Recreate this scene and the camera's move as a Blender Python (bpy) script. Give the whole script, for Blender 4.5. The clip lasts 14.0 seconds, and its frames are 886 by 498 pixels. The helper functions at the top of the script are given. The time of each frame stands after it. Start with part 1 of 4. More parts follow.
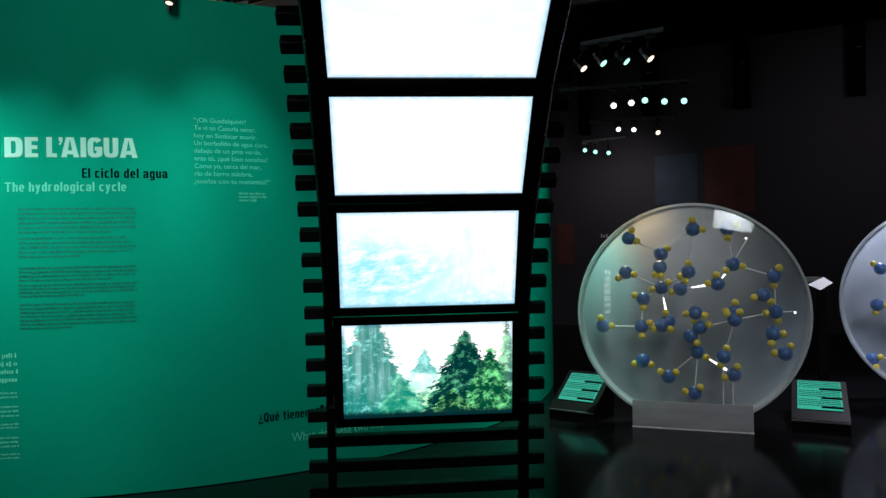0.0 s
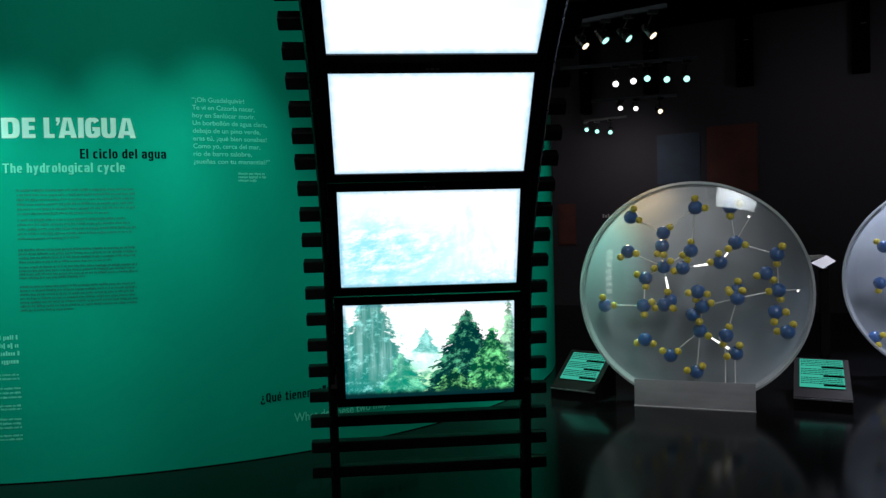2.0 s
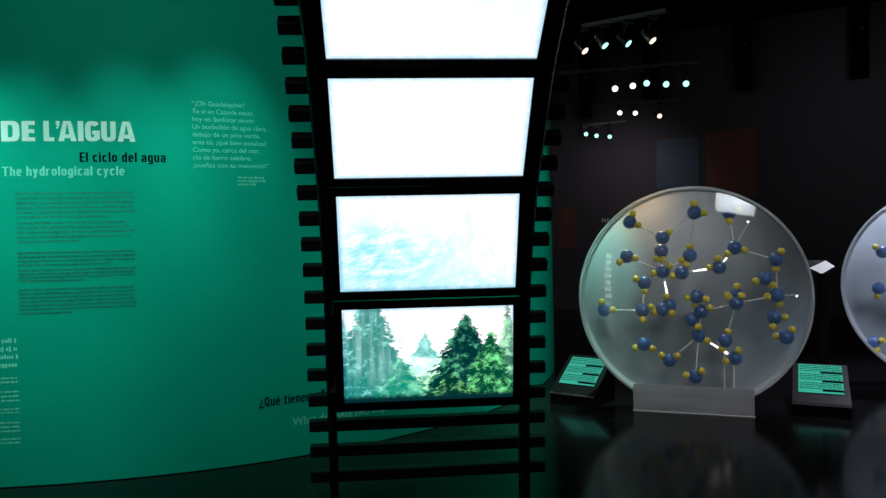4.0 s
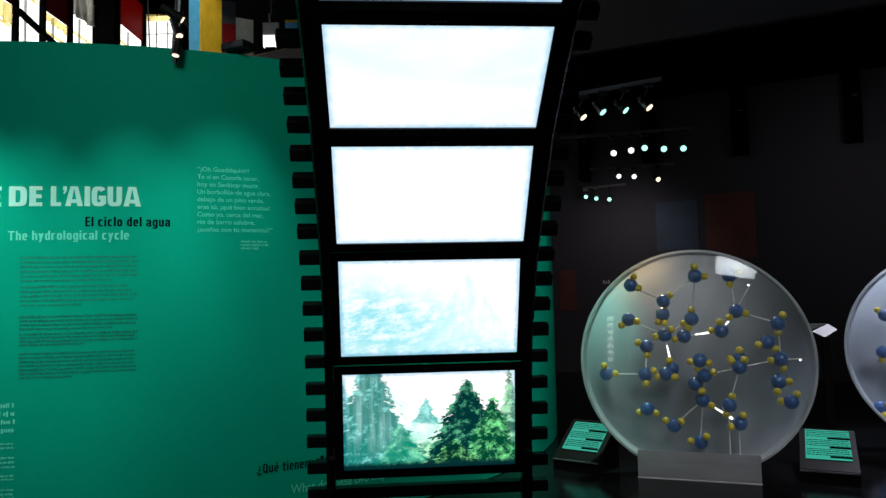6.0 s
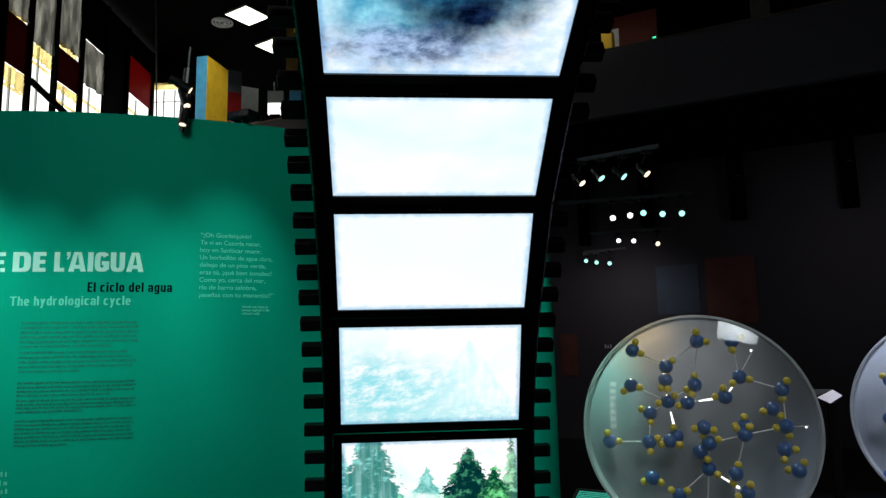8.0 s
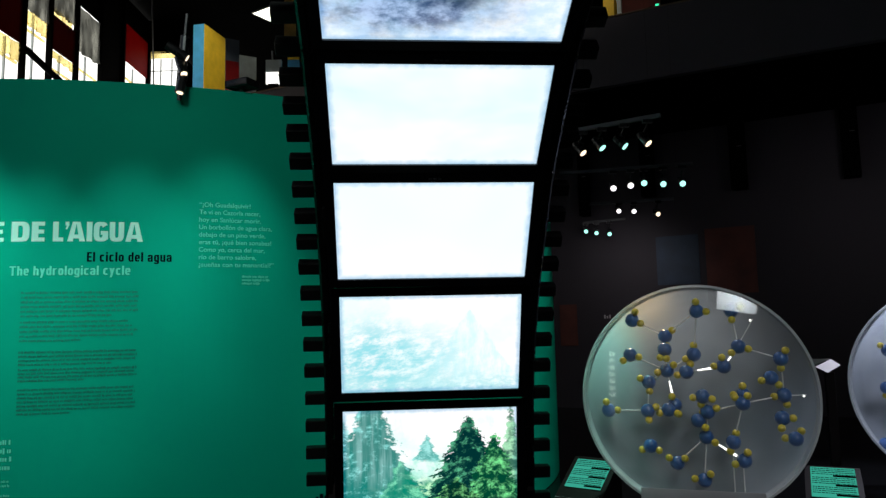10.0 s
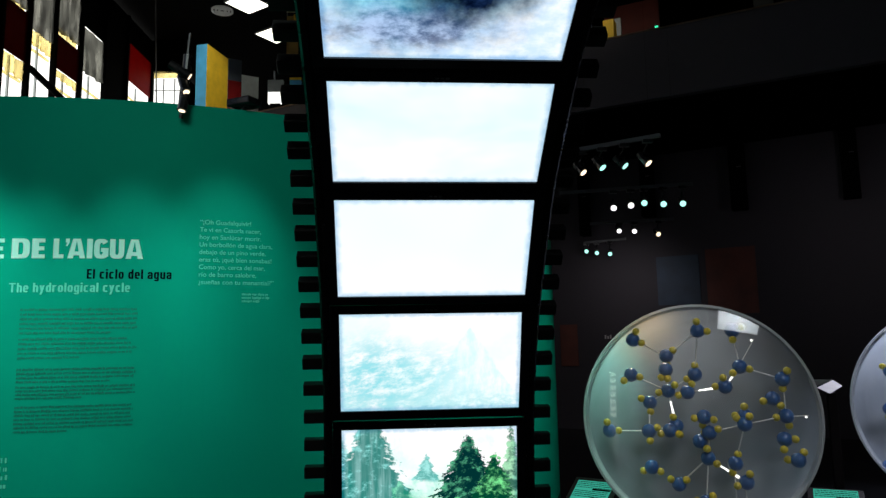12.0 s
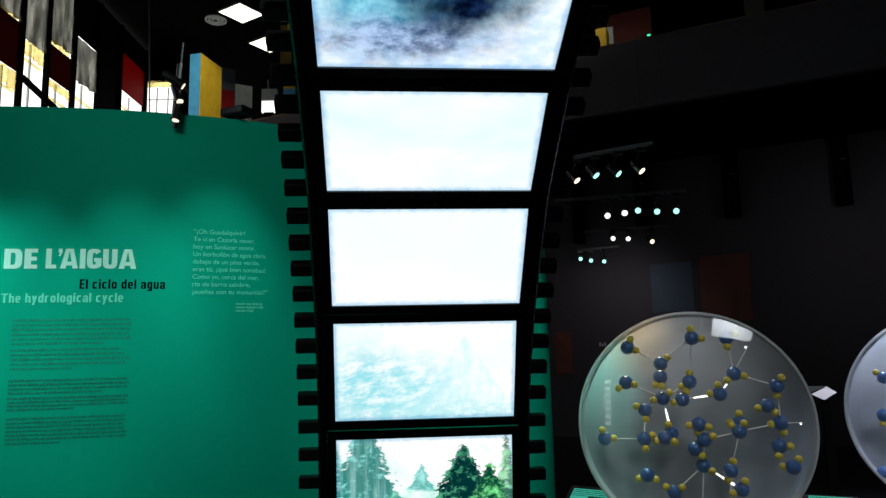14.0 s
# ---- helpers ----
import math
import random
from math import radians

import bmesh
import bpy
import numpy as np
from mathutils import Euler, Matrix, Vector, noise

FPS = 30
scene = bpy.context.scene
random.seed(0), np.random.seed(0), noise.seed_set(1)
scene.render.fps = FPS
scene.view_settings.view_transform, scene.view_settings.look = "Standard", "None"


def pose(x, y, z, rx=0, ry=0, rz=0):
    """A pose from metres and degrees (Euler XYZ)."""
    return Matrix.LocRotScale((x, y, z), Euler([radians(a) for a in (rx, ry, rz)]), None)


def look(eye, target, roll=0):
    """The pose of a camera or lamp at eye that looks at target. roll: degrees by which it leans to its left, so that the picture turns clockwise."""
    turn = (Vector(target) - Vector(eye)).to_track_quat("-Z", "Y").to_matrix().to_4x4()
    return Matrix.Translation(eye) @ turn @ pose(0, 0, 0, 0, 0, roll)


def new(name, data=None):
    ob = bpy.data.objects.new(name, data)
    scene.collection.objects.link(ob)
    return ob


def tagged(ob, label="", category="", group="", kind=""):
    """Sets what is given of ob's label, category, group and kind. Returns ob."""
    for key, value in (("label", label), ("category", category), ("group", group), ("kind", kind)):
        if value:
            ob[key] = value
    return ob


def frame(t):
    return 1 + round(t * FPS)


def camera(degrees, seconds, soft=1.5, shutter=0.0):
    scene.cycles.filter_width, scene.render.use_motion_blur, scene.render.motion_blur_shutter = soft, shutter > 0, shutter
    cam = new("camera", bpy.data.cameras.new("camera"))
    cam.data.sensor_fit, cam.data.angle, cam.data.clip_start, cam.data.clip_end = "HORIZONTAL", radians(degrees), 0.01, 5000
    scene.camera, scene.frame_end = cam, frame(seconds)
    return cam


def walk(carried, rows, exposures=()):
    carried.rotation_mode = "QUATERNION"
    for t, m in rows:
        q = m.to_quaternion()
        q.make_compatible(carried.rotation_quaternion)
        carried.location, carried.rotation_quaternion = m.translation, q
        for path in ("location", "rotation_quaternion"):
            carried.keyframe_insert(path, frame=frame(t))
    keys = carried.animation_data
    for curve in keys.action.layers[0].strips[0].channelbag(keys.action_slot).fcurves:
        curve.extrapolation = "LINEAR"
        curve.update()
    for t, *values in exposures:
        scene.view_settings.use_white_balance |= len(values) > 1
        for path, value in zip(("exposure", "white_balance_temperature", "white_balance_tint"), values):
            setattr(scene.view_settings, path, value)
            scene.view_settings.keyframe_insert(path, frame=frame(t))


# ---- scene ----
cam = camera(62.3, 14.0, 1.4)
PATH = [
    (0, (0.0, 0.0, 1.55), (0.0, 2.0, 1.55), -1.1),
    (0.5, (-0.006, 0.007, 1.545), (-0.003, 2.007, 1.53), -1.2),
    (1, (-0.001, 0.011, 1.542), (-0.001, 2.01, 1.507), -1.3),
    (1.5, (0.002, 0.016, 1.543), (-0.002, 2.016, 1.498), -1.4),
    (2, (0.001, 0.026, 1.536), (-0.004, 2.025, 1.486), -1.4),
    (2.5, (-0.002, 0.029, 1.537), (-0.005, 2.028, 1.487), -1.3),
    (3, (0.001, 0.027, 1.54), (-0.002, 2.027, 1.494), -1.3),
    (5.5, (0.002, 0.016, 1.544), (0.0, 2.016, 1.526), -1.1),
    (6, (0.003, 0.003, 1.562), (0.0, 1.999, 1.687), -1.2),
    (6.5, (0.0, -0.015, 1.58), (0.0, 1.965, 1.857), -1.5),
    (7, (-0.002, -0.019, 1.579), (0.001, 1.954, 1.909), -1.2),
    (7.5, (0.004, -0.019, 1.576), (0.004, 1.955, 1.894), -1.3),
    (8, (0.001, -0.017, 1.576), (0.0, 1.961, 1.872), -1.2),
    (10.5, (-0.003, 0.0, 1.564), (-0.005, 1.989, 1.777), -1.2),
    (11, (-0.007, 0.001, 1.56), (-0.007, 1.988, 1.789), -0.8),
    (11.5, (-0.008, 0.007, 1.56), (-0.009, 1.993, 1.797), -1.0),
    (12, (-0.001, 0.003, 1.558), (-0.003, 1.985, 1.83), -1.0),
    (12.5, (0.001, 0.0, 1.562), (0.003, 1.98, 1.84), -1.1),
    (13, (-0.001, 0.004, 1.562), (0.005, 1.982, 1.862), -1.4),
    (13.5, (-0.007, 0.005, 1.56), (0.003, 1.984, 1.85), -1.2),
    (14, (-0.001, 0.003, 1.562), (0.013, 1.981, 1.855), -1.3),
]
walk(cam, [(t, look(e, g, r)) for t, e, g, r in PATH], [(0, 0.2), (5.4, 0.2), (6.6, 0.0), (14, 0.0)])

# ---- world, exposure ----
world = bpy.data.worlds.new("hall_dark")
scene.world = world
world.use_nodes = True
world.node_tree.nodes["Background"].inputs[0].default_value = (0.5, 0.6, 0.62, 1)
world.node_tree.nodes["Background"].inputs[1].default_value = 0.004

# drum wall: centre, radius, height; gallery edge line
CX, CY, RAD, TOP = -3.183, 9.071, 4.473, 3.25


def on_drum(phi, z, off=0.0):
    r = RAD + off
    return Vector((CX + r * math.sin(phi), CY - r * math.cos(phi), z))


def spot(name, eye, target, watts, colour, angle, blend, radius=0.04):
    d = bpy.data.lights.new(name, "SPOT")
    d.energy, d.color, d.spot_size, d.spot_blend, d.shadow_soft_size = watts, colour, radians(angle), blend, radius
    ob = new(name, d)
    ob.matrix_world = look(eye, target)
    return ob


COOL = (0.85, 0.95, 1.0)
for phi, edge, watts in ((0.0, 2.92, 245), (0.125, 2.70, 165), (0.26, 2.76, 150), (0.385, 2.84, 145)):
    # each washer's cone meets the wall no higher than its edge
    half = math.degrees(math.atan2(1.15, 4.1 - edge) - math.atan2(1.15, 4.1 - 1.5))
    spot("wall_washer_light", on_drum(phi, 4.1, 1.15), on_drum(phi, 1.5), watts, (0.85, 1.0, 0.97), 2 * half, 1.0, 0.05)
spot("wall_washer_light", on_drum(0.80, 4.2, 1.3), on_drum(0.80, 1.1, 0), 260, (0.85, 1.0, 0.93), 58, 1.0)
spot("wall_washer_light", on_drum(1.12, 4.2, 1.25), on_drum(1.08, 1.5, 0), 130, (0.85, 1.0, 0.93), 60, 1.0)
# unseen fill lamp, added to lift the curved wall evenly
spot("wall_fill", (-1.0, -2.0, 6.6), on_drum(0.36, 2.9), 490, (0.85, 1.0, 0.95), 38, 1.0, 1.1)
# spots added beside the lamp track to tint and brighten the first case
spot("case_fill_spot", (2.10, 7.40, 3.40), (2.25, 6.4, 0.25), 200, (1.0, 0.92, 0.88), 58, 1.0, 0.1)
spot("case_fill_spot", (1.55, 7.35, 3.38), (1.22, 6.55, 0.95), 900, (0.42, 1.0, 0.76), 31, 1.0, 0.1)
spot("case_fill_spot", (1.80, 7.60, 3.30), (1.72, 6.55, 1.86), 420, (1.0, 0.62, 0.26), 20, 1.0, 0.16)
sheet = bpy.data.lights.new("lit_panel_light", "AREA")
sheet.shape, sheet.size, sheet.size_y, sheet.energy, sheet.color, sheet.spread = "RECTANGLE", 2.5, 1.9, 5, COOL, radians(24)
# unseen front spot, added to brighten the case and its foot
spot("case_fill_spot", (2.7, 2.4, 5.4), (2.12, 6.0, 0.30), 1350, (1.0, 0.95, 0.97), 16.5, 1.0, 1.2)
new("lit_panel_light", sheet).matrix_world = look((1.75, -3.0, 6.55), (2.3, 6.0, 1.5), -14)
# two more unseen spots, added to brighten the second case
spot("case_fill_spot", (5.2, 4.0, 3.6), (4.7, 6.8, 0.8), 760, (0.8, 0.80, 1.0), 36, 1.0, 0.9)
spot("case_fill_spot", (4.6, 7.9, 3.40), (4.65, 6.9, 0.9), 700, (0.80, 0.82, 1.0), 75, 0.8, 0.1)
# unseen wide fills, added under the gallery to brighten the rear wall
spot("rear_wall_fill", (3.0, 12.45, 3.25), (3.2, 14.0, 1.9), 34, (1.0, 0.95, 1.0), 140, 1.0, 0.3)
spot("rear_wall_fill", (6.0, 9.3, 3.6), (7.0, 12.0, 2.4), 24, (1.0, 0.94, 1.0), 140, 1.0, 0.3)
# unseen fills, added for the gallery panels and the yellow pillar
spot("gallery_fill", (2.3, 9.4, 8.0), (3.0, 12.3, 6.3), 60, (1.0, 0.9, 0.75), 60, 1.0, 0.2)
spot("gallery_fill", (-2.6, 9.6, 7.9), (-3.9, 12.1, 6.0), 300, (1.0, 0.95, 0.8), 40, 0.7)

# ---- materials ----


def nodes_of(name):
    m = bpy.data.materials.new(name)
    m.use_nodes = True
    t = m.node_tree
    return m, t, t.nodes["Principled BSDF"]


def solid(name, colour, rough=0.5, metal=0.0, vary=0.15, scale=6.0, bump=0.0, fine=60.0, spec=0.5, coat=0.0):
    """A surface with two scales of variation in colour and gloss, and a fine relief."""
    m, t, b = nodes_of(name)
    co = t.nodes.new("ShaderNodeTexCoord")
    big, small = t.nodes.new("ShaderNodeTexNoise"), t.nodes.new("ShaderNodeTexNoise")
    big.inputs["Scale"].default_value, small.inputs["Scale"].default_value = scale, fine
    big.inputs["Detail"].default_value, small.inputs["Detail"].default_value = 4, 3
    for n in (big, small):
        t.links.new(co.outputs["Object"], n.inputs["Vector"])
    add = t.nodes.new("ShaderNodeMath")
    add.operation = "ADD"
    half = t.nodes.new("ShaderNodeMath")
    half.operation, half.inputs[1].default_value = "MULTIPLY", 0.4
    t.links.new(small.outputs[0], half.inputs[0])
    t.links.new(big.outputs[0], add.inputs[0])
    t.links.new(half.outputs[0], add.inputs[1])
    ramp = t.nodes.new("ShaderNodeValToRGB")
    ramp.color_ramp.elements[0].position, ramp.color_ramp.elements[1].position = 0.45, 0.95
    lo, hi = [c * (1 - vary) for c in colour], [min(1, c * (1 + vary)) for c in colour]
    ramp.color_ramp.elements[0].color, ramp.color_ramp.elements[1].color = (*lo, 1), (*hi, 1)
    t.links.new(add.outputs[0], ramp.inputs[0])
    t.links.new(ramp.outputs[0], b.inputs["Base Color"])
    rr = t.nodes.new("ShaderNodeMapRange")
    rr.inputs[3].default_value, rr.inputs[4].default_value = max(0.02, rough - 0.08), min(1, rough + 0.08)
    t.links.new(big.outputs[0], rr.inputs[0])
    t.links.new(rr.outputs[0], b.inputs["Roughness"])
    b.inputs["Metallic"].default_value = metal
    b.inputs["Specular IOR Level"].default_value = spec
    b.inputs["Coat Weight"].default_value = coat
    if bump:
        bp = t.nodes.new("ShaderNodeBump")
        bp.inputs["Strength"].default_value, bp.inputs["Distance"].default_value = bump, 0.004
        t.links.new(small.outputs[0], bp.inputs["Height"])
        t.links.new(bp.outputs[0], b.inputs["Normal"])
    return m


def glow(name, colour, strength):
    m = bpy.data.materials.new(name)
    m.use_nodes = True
    t = m.node_tree
    t.nodes.clear()
    e, o = t.nodes.new("ShaderNodeEmission"), t.nodes.new("ShaderNodeOutputMaterial")
    e.inputs[0].default_value, e.inputs[1].default_value = (*colour, 1), strength
    t.links.new(e.outputs[0], o.inputs[0])
    return m


SCREEN_W, SCREEN_H = 0.93, 0.523


def picture(name, stops, strength, scale=3.0, detail=6.0, stretch=(1, 1, 1), shift=(0, 0, 0), rough=0.55):
    """A lit screen's pale cloud picture: noise through a colour ramp."""
    m = bpy.data.materials.new(name)
    m.use_nodes = True
    t = m.node_tree
    t.nodes.clear()
    co, mp, no = t.nodes.new("ShaderNodeTexCoord"), t.nodes.new("ShaderNodeMapping"), t.nodes.new("ShaderNodeTexNoise")
    mp.inputs["Scale"].default_value, mp.inputs["Location"].default_value = stretch, shift
    no.inputs["Scale"].default_value, no.inputs["Detail"].default_value, no.inputs["Roughness"].default_value = scale, detail, rough
    no.inputs["Distortion"].default_value = 0.2
    t.links.new(co.outputs["Object"], mp.inputs[0])
    t.links.new(mp.outputs[0], no.inputs["Vector"])
    value = no.outputs[0]
    ramp = t.nodes.new("ShaderNodeValToRGB")
    els = ramp.color_ramp.elements
    while len(els) < len(stops):
        els.new(0.5)
    for el, (p, c) in zip(els, stops):
        el.position, el.color = p, (*c, 1)
    t.links.new(value, ramp.inputs[0])
    e, o = t.nodes.new("ShaderNodeEmission"), t.nodes.new("ShaderNodeOutputMaterial")
    e.inputs[1].default_value = strength
    # painted vignette: the colour turns darker and bluer along the screen's border
    sp, wob = t.nodes.new("ShaderNodeSeparateXYZ"), t.nodes.new("ShaderNodeTexNoise")
    wob.inputs["Scale"].default_value, wob.inputs["Detail"].default_value = 26.0, 4.0
    t.links.new(co.outputs["Object"], sp.inputs[0])
    t.links.new(co.outputs["Object"], wob.inputs["Vector"])
    far = []
    for axis, half in ((0, SCREEN_W / 2), (2, SCREEN_H / 2)):
        size, gap = t.nodes.new("ShaderNodeMath"), t.nodes.new("ShaderNodeMath")
        size.operation, gap.operation, gap.inputs[0].default_value = "ABSOLUTE", "SUBTRACT", half
        t.links.new(sp.outputs[axis], size.inputs[0])
        t.links.new(size.outputs[0], gap.inputs[1])
        far.append(gap)
    least, wobble, rim, tint = t.nodes.new("ShaderNodeMath"), t.nodes.new("ShaderNodeMath"), t.nodes.new("ShaderNodeMapRange"), t.nodes.new("ShaderNodeMix")
    least.operation, wobble.operation = "MINIMUM", "MULTIPLY_ADD"
    t.links.new(far[0].outputs[0], least.inputs[0])
    t.links.new(far[1].outputs[0], least.inputs[1])
    wobble.inputs[1].default_value = -0.03
    t.links.new(wob.outputs[0], wobble.inputs[0])
    t.links.new(least.outputs[0], wobble.inputs[2])
    rim.inputs[1].default_value, rim.inputs[2].default_value, rim.inputs[3].default_value, rim.inputs[4].default_value = -0.012, 0.013, 0.6, 0.0
    t.links.new(wobble.outputs[0], rim.inputs[0])
    tint.data_type, tint.blend_type = "RGBA", "MULTIPLY"
    tint.inputs[7].default_value = (0.22, 0.48, 0.72, 1)
    t.links.new(rim.outputs[0], tint.inputs[0])
    t.links.new(ramp.outputs[0], tint.inputs[6])
    t.links.new(tint.outputs[2], e.inputs[0])
    t.links.new(e.outputs[0], o.inputs[0])
    return m


def clear(name, tint, milk, rough, milk_colour, gloss=1.0, blotch=0.25, scale=2.5):
    """Thin clear or milky plastic: see-through, with a diffuse haze and a glossy skin by Fresnel."""
    m = bpy.data.materials.new(name)
    m.use_nodes = True
    t = m.node_tree
    t.nodes.clear()
    tr, di, ts, gl = (t.nodes.new("ShaderNodeBsdf" + k) for k in ("Transparent", "Diffuse", "Translucent", "Glossy"))
    tr.inputs[0].default_value = (*tint, 1)
    di.inputs[0].default_value = ts.inputs[0].default_value = (*milk_colour, 1)
    gl.inputs["Roughness"].default_value = rough
    haze, body, skin = (t.nodes.new("ShaderNodeMixShader") for _ in range(3))
    haze.inputs[0].default_value = 0.55
    t.links.new(di.outputs[0], haze.inputs[1])
    t.links.new(ts.outputs[0], haze.inputs[2])
    no, mr = t.nodes.new("ShaderNodeTexNoise"), t.nodes.new("ShaderNodeMapRange")
    no.inputs["Scale"].default_value, no.inputs["Detail"].default_value = scale, 5
    mr.inputs[3].default_value, mr.inputs[4].default_value = max(0, milk * (1 - 2 * blotch)), min(1, milk * (1 + 2 * blotch))
    if blotch > 0.3:
        mr.inputs[1].default_value, mr.inputs[2].default_value = 0.34, 0.66
        co, mp = t.nodes.new("ShaderNodeTexCoord"), t.nodes.new("ShaderNodeMapping")
        mp.inputs["Scale"].default_value = (1, 1.6, 0.55)
        t.links.new(co.outputs["Object"], mp.inputs[0])
        t.links.new(mp.outputs[0], no.inputs["Vector"])
    t.links.new(no.outputs[0], mr.inputs[0])
    t.links.new(mr.outputs[0], body.inputs[0])
    t.links.new(tr.outputs[0], body.inputs[1])
    t.links.new(haze.outputs[0], body.inputs[2])
    fr, mul = t.nodes.new("ShaderNodeFresnel"), t.nodes.new("ShaderNodeMath")
    fr.inputs[0].default_value = 1.49
    mul.operation, mul.inputs[1].default_value, mul.use_clamp = "MULTIPLY", gloss, True
    t.links.new(fr.outputs[0], mul.inputs[0])
    t.links.new(mul.outputs[0], skin.inputs[0])
    t.links.new(body.outputs[0], skin.inputs[1])
    t.links.new(gl.outputs[0], skin.inputs[2])
    o = t.nodes.new("ShaderNodeOutputMaterial")
    t.links.new(skin.outputs[0], o.inputs[0])
    return m


M_DRUM = solid("teal_painted_board", (0.0005, 0.40, 0.25), 0.6, vary=0.05, scale=1.5, bump=0.05, fine=120, spec=0.04)
M_FLOOR = solid("black_polished_floor", (0.003, 0.0032, 0.0035), 0.14, vary=0.3, scale=1.2, fine=30, spec=0.12)
M_DARKWALL = solid("charcoal_wall_paint", (0.031, 0.026, 0.032), 0.8, vary=0.12, scale=0.8, bump=0.1)
M_BLACK = solid("black_ceiling_paint", (0.0014, 0.0014, 0.0014), 0.85, vary=0.2, scale=1.0, spec=0.02)
M_FASCIA = solid("dark_grey_plaster", (0.066, 0.060, 0.070), 0.8, vary=0.1, scale=1.0, bump=0.1)
M_TRIM = solid("brown_metal_trim", (0.22, 0.15, 0.10), 0.4, 0.6)
M_STEEL = solid("black_lacquered_steel", (0.010, 0.010, 0.011), 0.28, 0.2, vary=0.3, scale=8, bump=0.05)
M_WOOD = solid("black_stained_wood", (0.012, 0.011, 0.011), 0.5, vary=0.4, scale=14, bump=0.2, fine=90)
M_BEZEL = solid("black_glossy_plastic", (0.006, 0.006, 0.008), 0.18, vary=0.2, coat=0.3)
M_GREYMETAL = solid("grey_painted_metal", (0.08, 0.08, 0.085), 0.5, 0.3)
M_WHITE = solid("white_lettering_film", (0.45, 0.95, 0.79), 0.5, vary=0.03)
M_MINT = solid("mint_lettering_film", (0.11, 0.80, 0.57), 0.5, vary=0.04)
M_INK = solid("dark_green_lettering_film", (0.001, 0.008, 0.014), 0.6, vary=0.1, spec=0.05)
M_MINT2 = solid("soft_mint_lettering_film", (0.07, 0.66, 0.46), 0.5, vary=0.05)
M_FINE2 = solid("faint_print_film", (0.001, 0.215, 0.138), 0.5, vary=0.2, scale=30)
M_FINE = solid("fine_print_film", (0.001, 0.145, 0.095), 0.5, vary=0.2, scale=30)
M_BLUE = solid("blue_gloss_plastic", (0.012, 0.066, 0.21), 0.28, vary=0.1, coat=0.3)
M_YELLOW = solid("yellow_gloss_plastic", (0.46, 0.37, 0.018), 0.32, vary=0.08, coat=0.2)
M_ROD = solid("pale_grey_rod", (0.6, 0.6, 0.6), 0.35, vary=0.05)
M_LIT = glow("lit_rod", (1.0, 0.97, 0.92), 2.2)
M_FRONT = clear("clear_acrylic_dome", (0.97, 0.985, 0.985), 0.05, 0.03, (0.80, 0.84, 0.86), 1.3)
M_REAR = clear("frosted_acrylic_dome", (0.75, 0.78, 0.80), 0.38, 0.4, (0.66, 0.74, 0.82), 0.0, 0.28, 1.6)
M_RIM = clear("milky_acrylic_rim", (0.85, 0.88, 0.88), 0.72, 0.15, (0.78, 0.82, 0.84), 1.0)
M_BASE = clear("milky_acrylic_foot", (0.5, 0.5, 0.5), 0.93, 0.3, (0.60, 0.60, 0.62), 0.8)
M_PAPER = solid("white_card", (0.42, 0.40, 0.39), 0.7, vary=0.04)
M_KIOSK = solid("black_kiosk_laminate", (0.005, 0.004, 0.004), 0.5, vary=0.2, spec=0.02)
M_PANEL = glow("backlit_green_panel", (0.07, 0.66, 0.48), 0.55)
# two glows for added panes that show only as reflections
M_MIRRORWHITE = glow("mirrored_white_glow", (1.0, 0.95, 0.92), 4.0)
M_MIRRORBLUE = glow("mirrored_blue_glow", (0.62, 0.74, 1.0), 1.3)
M_CHASSIS = solid("pale_mirrored_sheet", (0.42, 0.41, 0.41), 0.45, 0.3, vary=0.15)
M_VENT = solid("white_enamel", (0.8, 0.82, 0.82), 0.4)
M_JOINT = solid("bare_steel_joint", (0.16, 0.13, 0.13), 0.35, 0.5)
M_EXIT = glow("green_sign_light", (0.05, 1.0, 0.45), 1.2)
M_PANELINK = solid("black_panel_print", (0.001, 0.004, 0.003), 0.9, spec=0.0)
M_LAMPW = glow("spot_lamp_white", (1.0, 0.96, 0.98), 2)
M_LAMPG = glow("spot_lamp_green", (0.38, 1.0, 0.82), 1.7)
M_LAMPY = glow("spot_lamp_warm", (1.0, 0.80, 0.55), 1.8)
M_DAY = glow("daylight_outside", (1.0, 0.99, 0.94), 1.7)
M_CEILLAMP = glow("ceiling_panel_light", (1.0, 0.97, 0.82), 3)
M_BLIND = clear("grey_fabric_blind", (0.43, 0.43, 0.40), 0.60, 0.9, (0.30, 0.30, 0.285), 0.0, 0.55, 3.4)
M_CREAM = clear("cream_glow_strip", (1.0, 0.90, 0.58), 0.28, 0.9, (0.8, 0.7, 0.4), 0.0, 0.48, 5.0)
M_DKRED = clear("dark_red_panel", (0.07, 0.0024, 0.0014), 0.25, 0.5, (0.10, 0.006, 0.005), 0.1, 0.3, 2.0)
M_MAROON = solid("maroon_panel", (0.16, 0.024, 0.012), 0.6)
M_RED = clear("red_panel", (0.17, 0.002, 0.003), 0.25, 0.5, (0.5, 0.015, 0.02), 0.1, 0.3, 2.0)
M_REDP = solid("red_board_paint", (0.13, 0.006, 0.007), 0.8, spec=0.05)
M_YPANEL = solid("yellow_panel", (0.80, 0.52, 0.03), 0.5)
M_BPANEL = solid("blue_panel", (0.08, 0.42, 0.75), 0.5)
M_POST = solid("dim_grey_panel", (0.10, 0.10, 0.085), 0.7, vary=0.25)
M_GOLD = solid("dull_gold_patch", (0.20, 0.12, 0.02), 0.6, vary=0.3)
